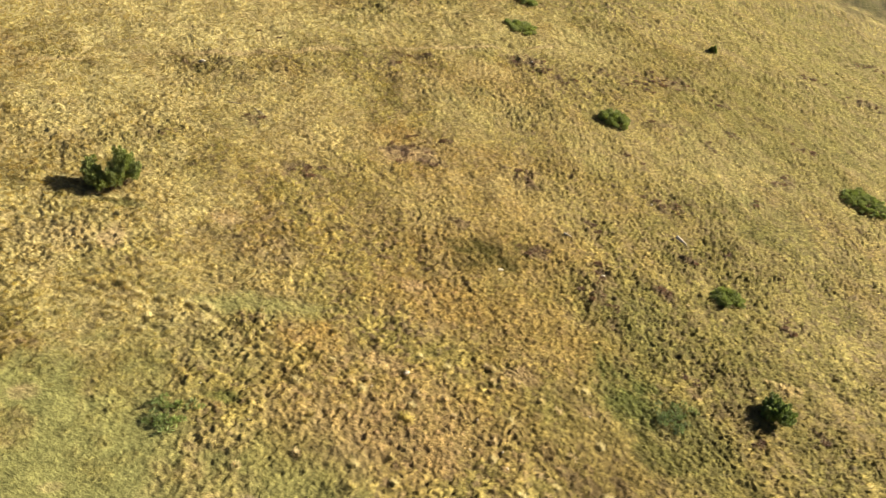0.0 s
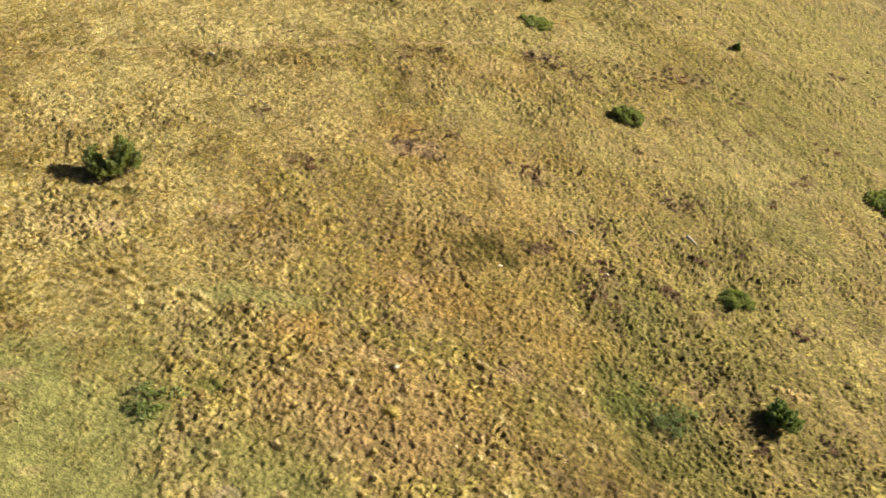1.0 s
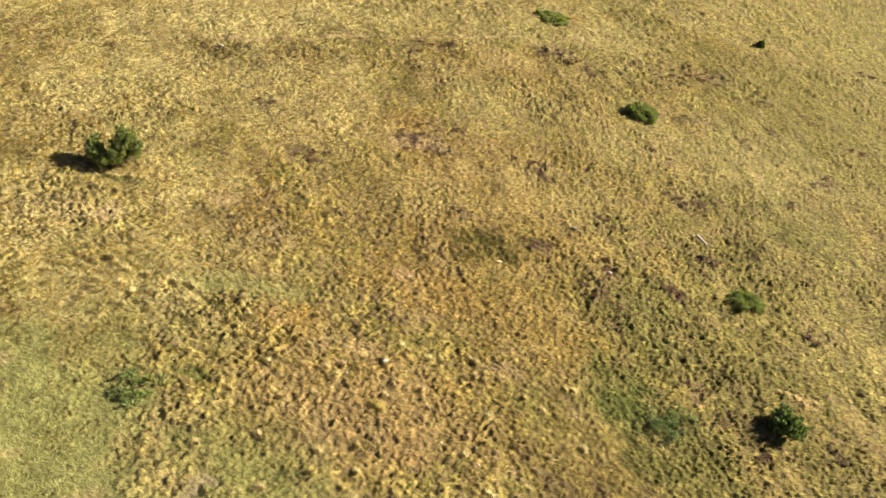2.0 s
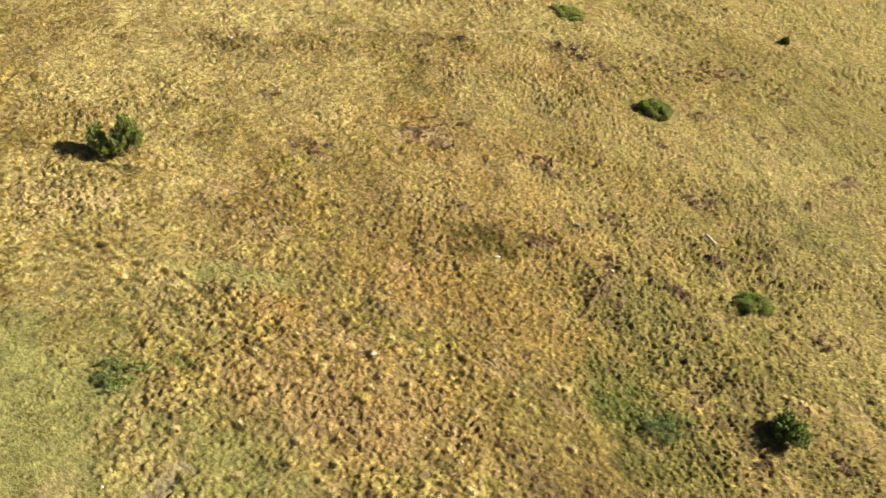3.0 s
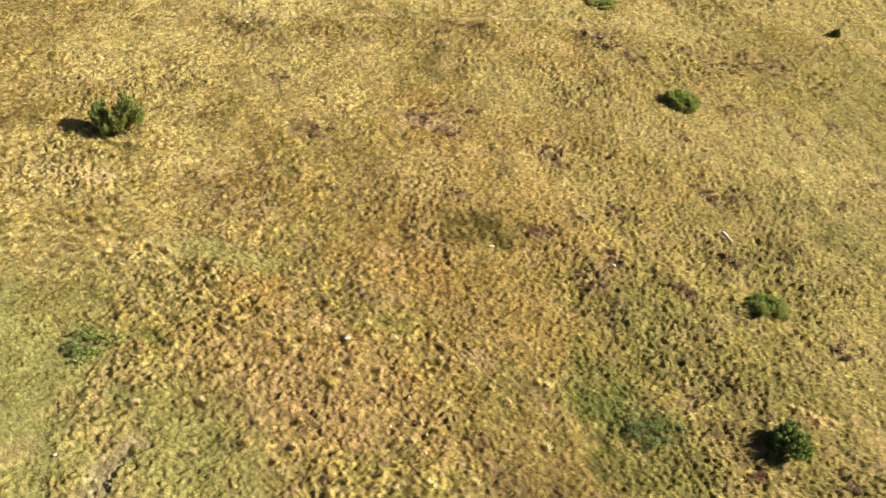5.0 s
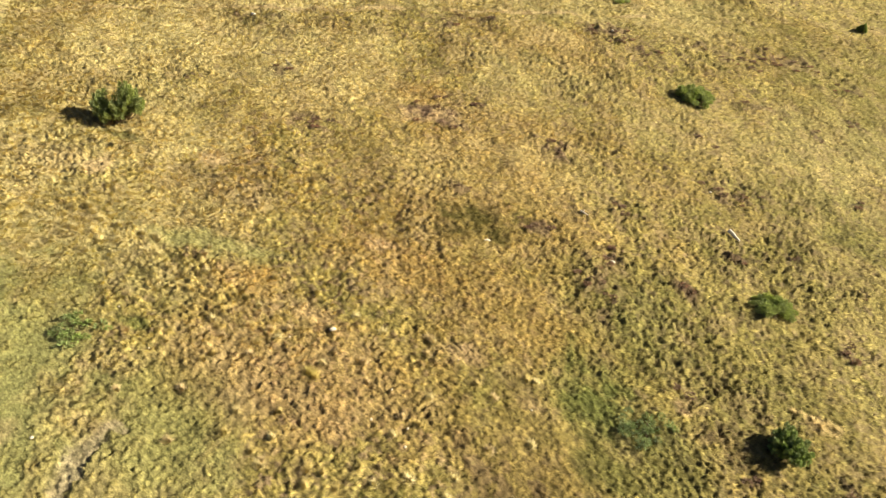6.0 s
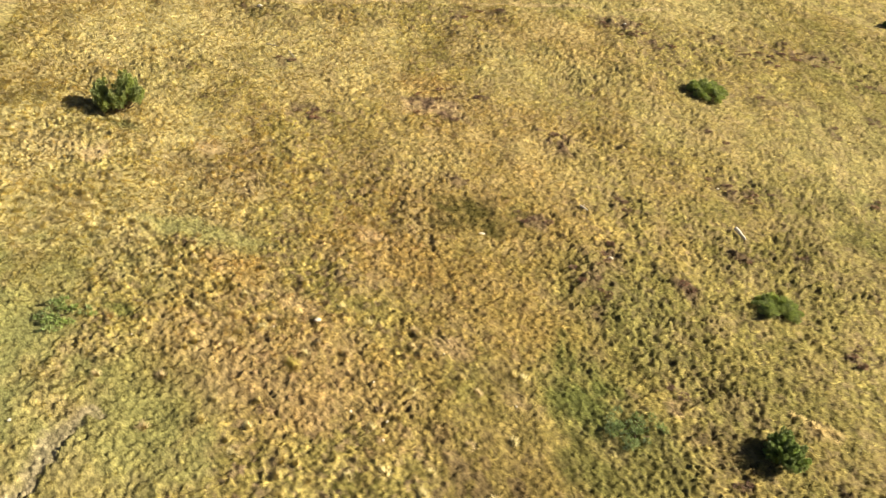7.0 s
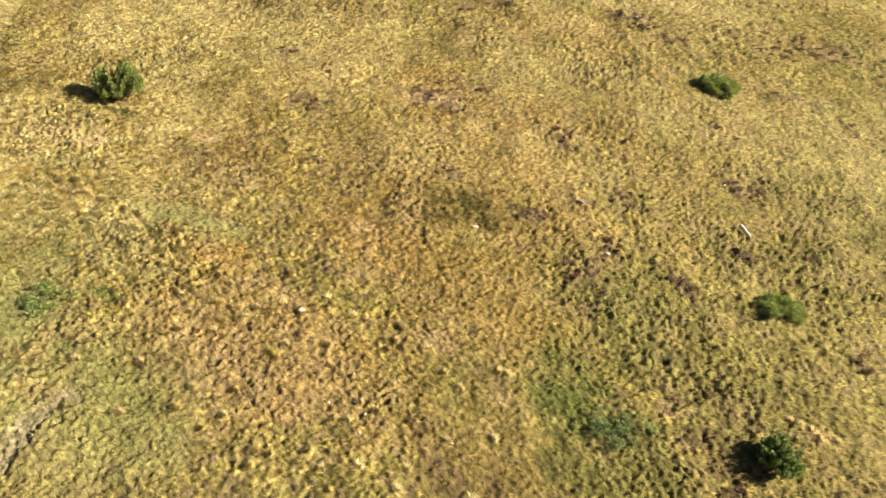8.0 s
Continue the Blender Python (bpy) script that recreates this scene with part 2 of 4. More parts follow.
# smooth olive slope
patch("sage", 42.0, 36.0, 22.0, 15.0, 20, 0.8)
patch("sage", 60.0, 62.0, 26.0, 24.0, 30, 0.85)
patch("sage", 20, 40, 12, 6, 30, 0.4)
patch("sage", -14.0, 30.0, 22.0, 6.0, 25, 0.2)
TINTS = {"straw": (0.49, 0.398, 0.134), "olive": (0.178, 0.158, 0.043), "lush": (0.29, 0.285, 0.105), "green": (0.112, 0.135, 0.033),
         "moss": (0.105, 0.086, 0.023), "heath": (0.105, 0.062, 0.045), "rust": (0.42, 0.272, 0.092), "earth": (0.47, 0.32, 0.18),
         "clay": (0.40, 0.32, 0.215), "pale": (0.68, 0.568, 0.262), "sage": (0.275, 0.238, 0.066),
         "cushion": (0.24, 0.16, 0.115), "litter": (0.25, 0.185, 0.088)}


def shares(x, y):
    """How much of each patch kind lies at the points, with ragged edges."""
    wobble = 0.42 * layered(x, y, 2.2, 7) + 0.22 * layered(x, y, 0.6, 8, 2)
    out = {}
    for kind, px, py, rx, ry, turn, strength in PATCHES:
        c, s = math.cos(radians(turn)), math.sin(radians(turn))
        u, v = (c * (x - px) + s * (y - py)) / rx, (-s * (x - px) + c * (y - py)) / ry
        w = np.clip((1.25 - np.hypot(u, v) + wobble) / 0.7, 0, 1)
        if kind == "heath":
            w = w * np.clip(0.45 + 3.0 * layered(x, y, 0.6, 9, 2), 0.1, 1.2)
        if kind == "moss":
            w = w * np.clip(0.98 + 0.6 * layered(x, y, 0.8, 10, 2), 0.5, 1.2)
        out[kind] = np.maximum(out.get(kind, 0.0), strength * w)
    trail = np.clip(1.4 - np.abs(off_trail(x, y)) / 0.3, 0, 1) * np.clip(0.9 + soft_noise(x, y, 3.5, 44), 0, 1) * (x < 12)
    scar = np.clip(off_scar(x, y) / -0.15, 0, 1) * np.clip((off_scar(x, y) + 1.0) / 0.5, 0, 1) * (y < -17.6)
    out["earth"] = np.maximum(out["earth"], 0.6 * trail)
    out["pale"] = np.maximum(out["pale"], 0.9 * trail)
    out["clay"] = scar
    out["gully"] = np.clip((0.30 * (x - 64) + 0.954 * (y - 93) - 2) / 4, 0, 1)
    return out


def pasture(x, y, w, lift=0.0):
    """Base colours of the pasture at points, with gap shade painted in; lift moves them towards straw."""
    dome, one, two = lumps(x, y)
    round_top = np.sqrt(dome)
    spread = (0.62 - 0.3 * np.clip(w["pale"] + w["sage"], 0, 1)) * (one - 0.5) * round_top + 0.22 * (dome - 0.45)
    # faint treads of grazing herds along the contour of the upper slope
    tread = soft_noise((0.80 * x + 0.60 * y) / 5.0, (0.80 * y - 0.60 * x) / 0.75, 1.0, 71) * (0.10 + 0.22 * np.clip(w["pale"], 0, 1))
    u, v = lump_frame(x, y)
    wisp, fleck = soft_noise(u, v, 0.15, 73), soft_noise(u, v, 0.11, 74)
    mix = np.clip(0.55 + lift + 0.15 * wisp + tread + 0.26 * layered(x, y, 9, 1) + 0.26 * layered(x, y, 1.8, 2) + 0.95 * spread, 0, 1)[:, None]
    c = np.array(TINTS["olive"]) * (1 - mix) + np.array(TINTS["straw"]) * mix
    warm = np.clip(0.08 + 0.40 * layered(x, y, 4.0, 3), 0, 0.5)[:, None]
    c = c * (1 - warm) + warm * np.array(TINTS["rust"])
    # brown litter and soil lie between the tussocks, with some gap shade in it
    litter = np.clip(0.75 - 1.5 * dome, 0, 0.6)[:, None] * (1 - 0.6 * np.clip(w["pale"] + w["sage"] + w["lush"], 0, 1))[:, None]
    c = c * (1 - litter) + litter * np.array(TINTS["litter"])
    # here and there a cushion of mauve-brown heath among the grass
    cushion = np.clip((0.20 + 0.10 * layered(x, y, 3.0, 17, 2) - one) / 0.06, 0, 1)[:, None] * round_top[:, None] * (0.7 - 0.65 * np.clip(w["pale"] + w["sage"] + w["lush"] + w["moss"], 0, 1))[:, None]
    c = c * (1 - cushion) + cushion * np.array(TINTS["cushion"])
    for kind in ("sage", "pale", "olive", "rust", "lush", "green", "earth", "moss", "heath", "clay"):
        share = np.clip(w[kind], 0, 1)[:, None] * (1.0 if kind == "moss" else 0.82 if kind != "sage" else 0.7)
        c = c * (1 - share) + share * np.array(TINTS[kind])
    c = c * (1 + 0.32 * fleck + 0.10 * wisp)[:, None]
    even = 0.5 * np.clip(w["pale"], 0, 1)
    # painted shade: colour falls off between the tussocks and rises on their tops
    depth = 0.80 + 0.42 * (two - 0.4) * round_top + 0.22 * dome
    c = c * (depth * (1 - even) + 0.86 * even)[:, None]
    bright = np.clip(w["lush"], 0, 1)[:, None] * 0.5
    c = c * (1 - bright) + bright * np.array(TINTS["lush"])
    dim = w["gully"][:, None]
    far = np.clip((0.30 * (x - 64) + 0.954 * (y - 93) - 15 + 3.5 * soft_noise(x, y, 5, 62)) / 2, 0, 1)[:, None]
    beyond = (np.array((0.34, 0.28, 0.11)) * (1 - far) + far * np.array((0.13, 0.115, 0.042))) * (0.9 + 0.55 * layered(x, y, 3.4, 61, 3)[:, None])
    return c * (1 - dim) + dim * beyond


def hummocks(x, y, w):
    """Fine relief: tussocks, small tufts between them, tread marks and pits."""
    calm = 1 - 0.72 * np.clip(w["lush"], 0, 1) - 0.10 * np.clip(w["sage"], 0, 1) - 0.15 * np.clip(w["pale"], 0, 1) - 0.20 * np.clip(w["green"], 0, 1) - 0.55 * np.clip(w["moss"], 0, 1)
    calm = np.clip(calm * (0.85 + 0.45 * layered(x, y, 6.5, 15, 2)), 0.12, 1.3)
    rough = 1 + 0.6 * np.clip(w["heath"], 0, 1) + 0.55 * np.clip(w["tussocky"], 0, 1)
    z = 0.14 * layered(x, y, 3.2, 11) + 0.03 * calm * layered(x, y, 0.8, 12, 2)
    dome, one, two = lumps(x, y)
    uneven = np.clip(0.75 + 0.45 * layered(x, y, 1.3, 16, 2), 0.3, 1.3)
    lower = 1 - 0.25 * np.clip((4 - x) / 6, 0, 1) * np.clip((-6 - y) / 5, 0, 1)
    z = z + calm * rough * uneven * lower * (0.075 + 0.12 * two) * dome ** 0.8 - 0.04
    u, v = lump_frame(x, y)
    small, tall, _ = cells((0.91 * x - 0.41 * y) / 1.2, 0.41 * x + 0.91 * y, 0.17, 91)
    z = z + calm * rough * (0.04 + 0.085 * tall) * small
    # broader humps on the upper slope
    hump, high, _ = cells(u, v, 0.62, 93)
    z = z + np.clip((y - 18) / 18, 0, 1) * calm * rough * (0.05 + 0.24 * high * high) * hump
    # narrow treads along the contour
    z = z + 0.035 * soft_noise((0.76 * x + 0.65 * y) / 4.0, (0.76 * y - 0.65 * x) / 0.55, 1.0, 72) * np.clip(0.4 + w["pale"] + w["sage"], 0, 1)
    pits = np.clip(layered(u * 0.7, v * 1.5, 0.36, 14, 2) - 0.50, 0, 0.5)
    z = z - 0.13 * calm * rough * pits
    z = z - 0.05 * np.clip(1.3 - np.abs(off_trail(x, y)) / 0.3, 0, 1) * (x < 12)
    side = off_scar(x, y)
    bank = np.clip(side / 0.10, -1, 1) * 0.5 + 0.5
    fade = np.clip((y + 25) / 3, 0, 1) * np.clip((-16.8 - y) / 1.5, 0, 1) * np.clip(1.6 - np.abs(side), 0, 1)
    return z + fade * 0.11 * (bank - 0.6)


def steps(fine0, fine1, step, near0, near1, slow, low, high, fast):
    """Even steps from fine0 to fine1, slowly longer ones out to near0 and near1, then ever longer ones out to low and high."""
    mid = list(np.arange(fine0, fine1 + step / 2, step))
    d, v = step, mid[-1]
    while v < high:
        d *= slow if v < near1 else fast
        v += d
        mid.append(v)
    d, v = step, mid[0]
    while v > low:
        d *= slow if v > near0 else fast
        v -= d
        mid.insert(0, v)
    return np.array(mid)


# ---- materials ----
def material(name, rough=0.85, spec=0.2):
    m = bpy.data.materials.new(name)
    m.use_nodes = True
    nodes = m.node_tree.nodes
    b = nodes["Principled BSDF"]
    b.inputs["Roughness"].default_value = rough
    b.inputs["Specular IOR Level"].default_value = spec
    return m, nodes, m.node_tree.links, b


def mottled(name, dark, light, size, rough=0.85, spec=0.2, relief=0.0, detail=6, own=0.0):
    """A colour that wanders between two at two scales, with fine relief; own: how far each object differs."""
    m, n, l, b = material(name, rough, spec)
    place = n.new("ShaderNodeTexCoord")
    big, ramp = n.new("ShaderNodeTexNoise"), n.new("ShaderNodeValToRGB")
    big.inputs["Scale"].default_value, big.inputs["Detail"].default_value = size, detail
    big.inputs["Roughness"].default_value = 0.65
    ramp.color_ramp.elements[0].color, ramp.color_ramp.elements[1].color = (*dark, 1), (*light, 1)
    ramp.color_ramp.elements[0].position, ramp.color_ramp.elements[1].position = 0.32, 0.68
    l.new(place.outputs["Object"], big.inputs["Vector"])
    l.new(big.outputs["Fac"], ramp.inputs["Fac"])
    colour = ramp.outputs["Color"]
    if own:
        info, hsv, scale = n.new("ShaderNodeObjectInfo"), n.new("ShaderNodeHueSaturation"), n.new("ShaderNodeMapRange")
        scale.inputs["To Min"].default_value, scale.inputs["To Max"].default_value = 1 - own, 1 + own
        l.new(info.outputs["Random"], scale.inputs["Value"])
        l.new(scale.outputs["Result"], hsv.inputs["Value"])
        l.new(colour, hsv.inputs["Color"])
        colour = hsv.outputs["Color"]
    l.new(colour, b.inputs["Base Color"])
    if relief:
        bump = n.new("ShaderNodeBump")
        bump.inputs["Strength"].default_value, bump.inputs["Distance"].default_value = 0.8, relief
        l.new(big.outputs["Fac"], bump.inputs["Height"])
        l.new(bump.outputs["Normal"], b.inputs["Normal"])
    return m


def tinted(name, rough, spec, grain, through_light=0.0, relief=0.0):
    """Takes the plant colour laid on the mesh and adds grain at two scales; thin blades let some light through."""
    m, n, l, b = material(name, rough, spec)
    tint = n.new("ShaderNodeVertexColor")
    tint.layer_name = "tint"
    place, fine = n.new("ShaderNodeTexCoord"), n.new("ShaderNodeTexNoise")
    fine.inputs["Scale"].default_value, fine.inputs["Detail"].default_value = 9.0, 8
    fine.inputs["Roughness"].default_value = 0.7
    l.new(place.outputs["Object"], fine.inputs["Vector"])
    span, hsv = n.new("ShaderNodeMapRange"), n.new("ShaderNodeHueSaturation")
    span.inputs["From Min"].default_value, span.inputs["From Max"].default_value = 0.3, 0.7
    span.inputs["To Min"].default_value, span.inputs["To Max"].default_value = 1 - grain, 1 + grain
    l.new(fine.outputs["Fac"], span.inputs["Value"])
    l.new(span.outputs["Result"], hsv.inputs["Value"])
    l.new(tint.outputs["Color"], hsv.inputs["Color"])
    l.new(hsv.outputs["Color"], b.inputs["Base Color"])
    if relief:
        bump = n.new("ShaderNodeBump")
        bump.inputs["Strength"].default_value, bump.inputs["Distance"].default_value = 1.0, relief
        l.new(fine.outputs["Fac"], bump.inputs["Height"])
        l.new(bump.outputs["Normal"], b.inputs["Normal"])
    if through_light:
        thin, mix = n.new("ShaderNodeBsdfTranslucent"), n.new("ShaderNodeMixShader")
        mix.inputs["Fac"].default_value = through_light
        l.new(hsv.outputs["Color"], thin.inputs["Color"])
        l.new(b.outputs["BSDF"], mix.inputs[1])
        l.new(thin.outputs["BSDF"], mix.inputs[2])
        l.new(mix.outputs["Shader"], n["Material Output"].inputs["Surface"])
    return m


def sward(name):
    """The ground between the tufts: matted dead grass in light wisps over dark thatch and soil, on the colour laid on the mesh."""
    m, n, l, b = material(name, 0.95, 0.1)
    tint = n.new("ShaderNodeVertexColor")
    tint.layer_name = "tint"
    place = n.new("ShaderNodeTexCoord")
    down, turned = n.new("ShaderNodeMapping"), n.new("ShaderNodeMapping")
    down.inputs["Rotation"].default_value = (0, 0, radians(24))
    turned.inputs["Scale"].default_value = (0.9, 1.6, 1.2)
    l.new(place.outputs["Object"], down.inputs["Vector"])
    l.new(down.outputs["Vector"], turned.inputs["Vector"])
    mats, wisps, spots = (n.new("ShaderNodeTexNoise") for _ in range(3))
    for tex, scale, detail, rough, bent in ((mats, 5.4, 4, 0.62, 0.6), (wisps, 17.0, 5, 0.7, 1.2), (spots, 2.1, 3, 0.6, 0.4)):
        tex.inputs["Scale"].default_value, tex.inputs["Detail"].default_value = scale, detail
        tex.inputs["Roughness"].default_value, tex.inputs["Distortion"].default_value = rough, bent
        l.new(turned.outputs["Vector"], tex.inputs["Vector"])
    levels = []
    for tex, low, high, dark, light in ((mats, 0.36, 0.64, 0.62, 1.26), (wisps, 0.35, 0.66, 0.62, 1.36), (spots, 0.38, 0.60, 0.86, 1.10)):
        span = n.new("ShaderNodeMapRange")
        span.inputs["From Min"].default_value, span.inputs["From Max"].default_value = low, high
        span.inputs["To Min"].default_value, span.inputs["To Max"].default_value = dark, light
        l.new(tex.outputs["Fac"], span.inputs["Value"])
        levels.append(span.outputs["Result"])
    value = levels[0]
    for other in levels[1:]:
        times = n.new("ShaderNodeMath")
        times.operation = "MULTIPLY"
        l.new(value, times.inputs[0])
        l.new(other, times.inputs[1])
        value = times.outputs["Value"]
    hsv = n.new("ShaderNodeHueSaturation")
    l.new(value, hsv.inputs["Value"])
    l.new(tint.outputs["Color"], hsv.inputs["Color"])
    l.new(hsv.outputs["Color"], b.inputs["Base Color"])
    low_bump, fine_bump = n.new("ShaderNodeBump"), n.new("ShaderNodeBump")
    low_bump.inputs["Strength"].default_value, low_bump.inputs["Distance"].default_value = 0.8, 0.07
    fine_bump.inputs["Strength"].default_value, fine_bump.inputs["Distance"].default_value = 0.7, 0.03
    l.new(mats.outputs["Fac"], low_bump.inputs["Height"])
    l.new(wisps.outputs["Fac"], fine_bump.inputs["Height"])
    l.new(low_bump.outputs["Normal"], fine_bump.inputs["Normal"])
    l.new(fine_bump.outputs["Normal"], b.inputs["Normal"])
    return m


def vary_by_object(mat, low, high):
    """Each clump of foliage a little lighter or darker than the next."""
    n, l = mat.node_tree.nodes, mat.node_tree.links
    info, span = n.new("ShaderNodeObjectInfo"), n.new("ShaderNodeMapRange")
    span.inputs["To Min"].default_value, span.inputs["To Max"].default_value = low, high
    l.new(info.outputs["Random"], span.inputs["Value"])
    for hsv in [k for k in n if k.bl_idname == "ShaderNodeHueSaturation"]:
        l.new(span.outputs["Result"], hsv.inputs["Saturation"])
    mix = n.new("ShaderNodeMath")
    mix.operation = "MULTIPLY"
    hsv = [k for k in n if k.bl_idname == "ShaderNodeHueSaturation"][0]
    l.new(hsv.inputs["Value"].links[0].from_socket, mix.inputs[0])
    l.new(span.outputs["Result"], mix.inputs[1])
    l.new(mix.outputs["Value"], hsv.inputs["Value"])


M_GROUND = sward("matted dead grass and soil")
M_GRASS = tinted("dry grass blades", 0.7, 0.2, 0.12, 0.25)
M_LEAF = tinted("shrub foliage", 0.55, 0.35, 0.2, 0.35)
vary_by_object(M_LEAF, 0.9, 1.1)
M_BARK = mottled("shrub bark", (0.06, 0.045, 0.03), (0.19, 0.14, 0.10), 14, 0.9, 0.1, 0.01)
M_PALE_WOOD = mottled("bleached wood", (0.50, 0.43, 0.34), (0.80, 0.74, 0.63), 9, 0.8, 0.2, 0.01, 8, 0.1)
M_GREY_WOOD = mottled("weathered grey wood", (0.24, 0.21, 0.17), (0.46, 0.41, 0.34), 9, 0.85, 0.15, 0.01, 8, 0.1)
M_STONE = mottled("pale limestone", (0.48, 0.42, 0.33), (0.76, 0.69, 0.57), 7, 0.85, 0.25, 0.02, 8, 0.12)


# ---- mesh helpers ----
def sheet_mesh(name, verts, faces, colours, mat, normals=None):
    """A mesh from arrays of points, of faces with one count of corners, of colours and, where given, of normals for the points."""
    me = bpy.data.meshes.new(name)
    k = faces.shape[1]
    me.vertices.add(len(verts))
    me.vertices.foreach_set("co", np.ascontiguousarray(verts, np.float32).ravel())
    me.loops.add(faces.size)
    me.loops.foreach_set("vertex_index", np.ascontiguousarray(faces, np.int32).ravel())
    me.polygons.add(len(faces))
    me.polygons.foreach_set("loop_start", np.arange(0, faces.size, k, dtype=np.int32))
    me.update(calc_edges=True)
    if colours is not None:
        layer = me.color_attributes.new("tint", "FLOAT_COLOR", "POINT")
        rgba = np.ones((len(verts), 4), np.float32)
        rgba[:, :3] = np.clip(colours, 0.005, 0.9)
        layer.data.foreach_set("color", rgba.ravel())
    if normals is not None:
        me.attributes.new("custom_normal", "FLOAT_VECTOR", "POINT").data.foreach_set("vector", np.ascontiguousarray(normals, np.float32).ravel())
    me.materials.append(mat)
    return me


def part(name, bm, mat, parent, label=""):
    me = bpy.data.meshes.new(name)
    bm.to_mesh(me)
    bm.free()
    me.materials.append(mat)
    ob = new(name, me)
    ob.parent = parent
    if label:
        ob["label"] = label
    return ob


def tube(bm, points, radii, sides=7):
    """A bent, tapered tube through points."""
    rings = []
    for i, p in enumerate(points):
        p = Vector(p)
        ahead = (Vector(points[min(i + 1, len(points) - 1)]) - Vector(points[max(i - 1, 0)])).normalized()
        side = ahead.cross(Vector((0.31, 0.77, 0.55))).normalized()
        other = ahead.cross(side)
        rings.append([bm.verts.new(p + radii[i] * (math.cos(a) * side + math.sin(a) * other))
                      for a in (2 * math.pi * k / sides for k in range(sides))])
    for lower, upper in zip(rings, rings[1:]):
        for k in range(sides):
            bm.faces.new((lower[k], lower[(k + 1) % sides], upper[(k + 1) % sides], upper[k]))
    bm.faces.new(rings[0][::-1])
    bm.faces.new(rings[-1])
    for face in bm.faces:
        face.smooth = True


# ---- ground sheet ----
def fan(y):
    """How far apart the sheet's lines run up the slope: they spread with the distance."""
    return np.maximum(0.6, 1 + 0.022 * (y + 20))


gu = steps(-21, 21, 0.07, -24, 24, 1.02, -600, 600, 1.14)
gy = steps(-21.5, -8, 0.07, -23, 62, 1.005, -600, 600, 1.045)
mu, my = (a.ravel() for a in np.meshgrid(gu, gy))
mx = 4 + mu * fan(my)
gw = shares(mx, my)
near = np.clip((my + 32) / 9, 0, 1) * np.clip((mx + 42) / 14, 0, 1) * np.clip((150 - my) / 60, 0, 1) * np.clip((150 - mx) / 60, 0, 1)
mz = hill(mx, my) + hummocks(mx, my, gw) * near
cols = len(gu)
r, c = np.meshgrid(np.arange(len(gy) - 1), np.arange(cols - 1), indexing="ij")
i0 = (r * cols + c).ravel()
quads = np.stack([i0, i0 + 1, i0 + 1 + cols, i0 + cols], 1)
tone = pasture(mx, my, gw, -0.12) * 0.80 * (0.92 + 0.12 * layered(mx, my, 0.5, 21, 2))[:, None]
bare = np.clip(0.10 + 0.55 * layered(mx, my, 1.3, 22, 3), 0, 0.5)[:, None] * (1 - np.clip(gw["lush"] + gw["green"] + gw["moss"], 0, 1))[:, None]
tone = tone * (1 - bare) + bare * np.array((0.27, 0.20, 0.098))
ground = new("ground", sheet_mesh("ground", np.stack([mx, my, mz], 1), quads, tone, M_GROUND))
ground.data.polygons.foreach_set("use_smooth", np.ones(len(quads), bool))
tagged(ground, "sloping alpine pasture soil with thatch and bare patches", "ground", kind="structure")


def surface(x, y):
    """The height of the ground sheet at points, as the sheet lies between its own points."""
    x, y = np.asarray(x, float), np.asarray(y, float)
    u = (x - 4) / fan(y)
    i = np.clip(np.searchsorted(gu, u) - 1, 0, len(gu) - 2)
    j = np.clip(np.searchsorted(gy, y) - 1, 0, len(gy) - 2)
    a, b = (u - gu[i]) / (gu[i + 1] - gu[i]), (y - gy[j]) / (gy[j + 1] - gy[j])
    k = j * cols + i
    return (mz[k] * (1 - a) + mz[k + 1] * a) * (1 - b) + (mz[k + cols] * (1 - a) + mz[k + cols + 1] * a) * b


def ground_at(x, y):
    return float(surface(x, y))


def leaning(x, y, reach=0.07):
    """The way in which the ground faces at points."""
    n = np.stack([surface(x - reach, y) - surface(x + reach, y), surface(x, y - reach) - surface(x, y + reach), np.full(np.shape(x), 2 * reach)], -1)
    return n / np.linalg.norm(n, axis=-1, keepdims=True)


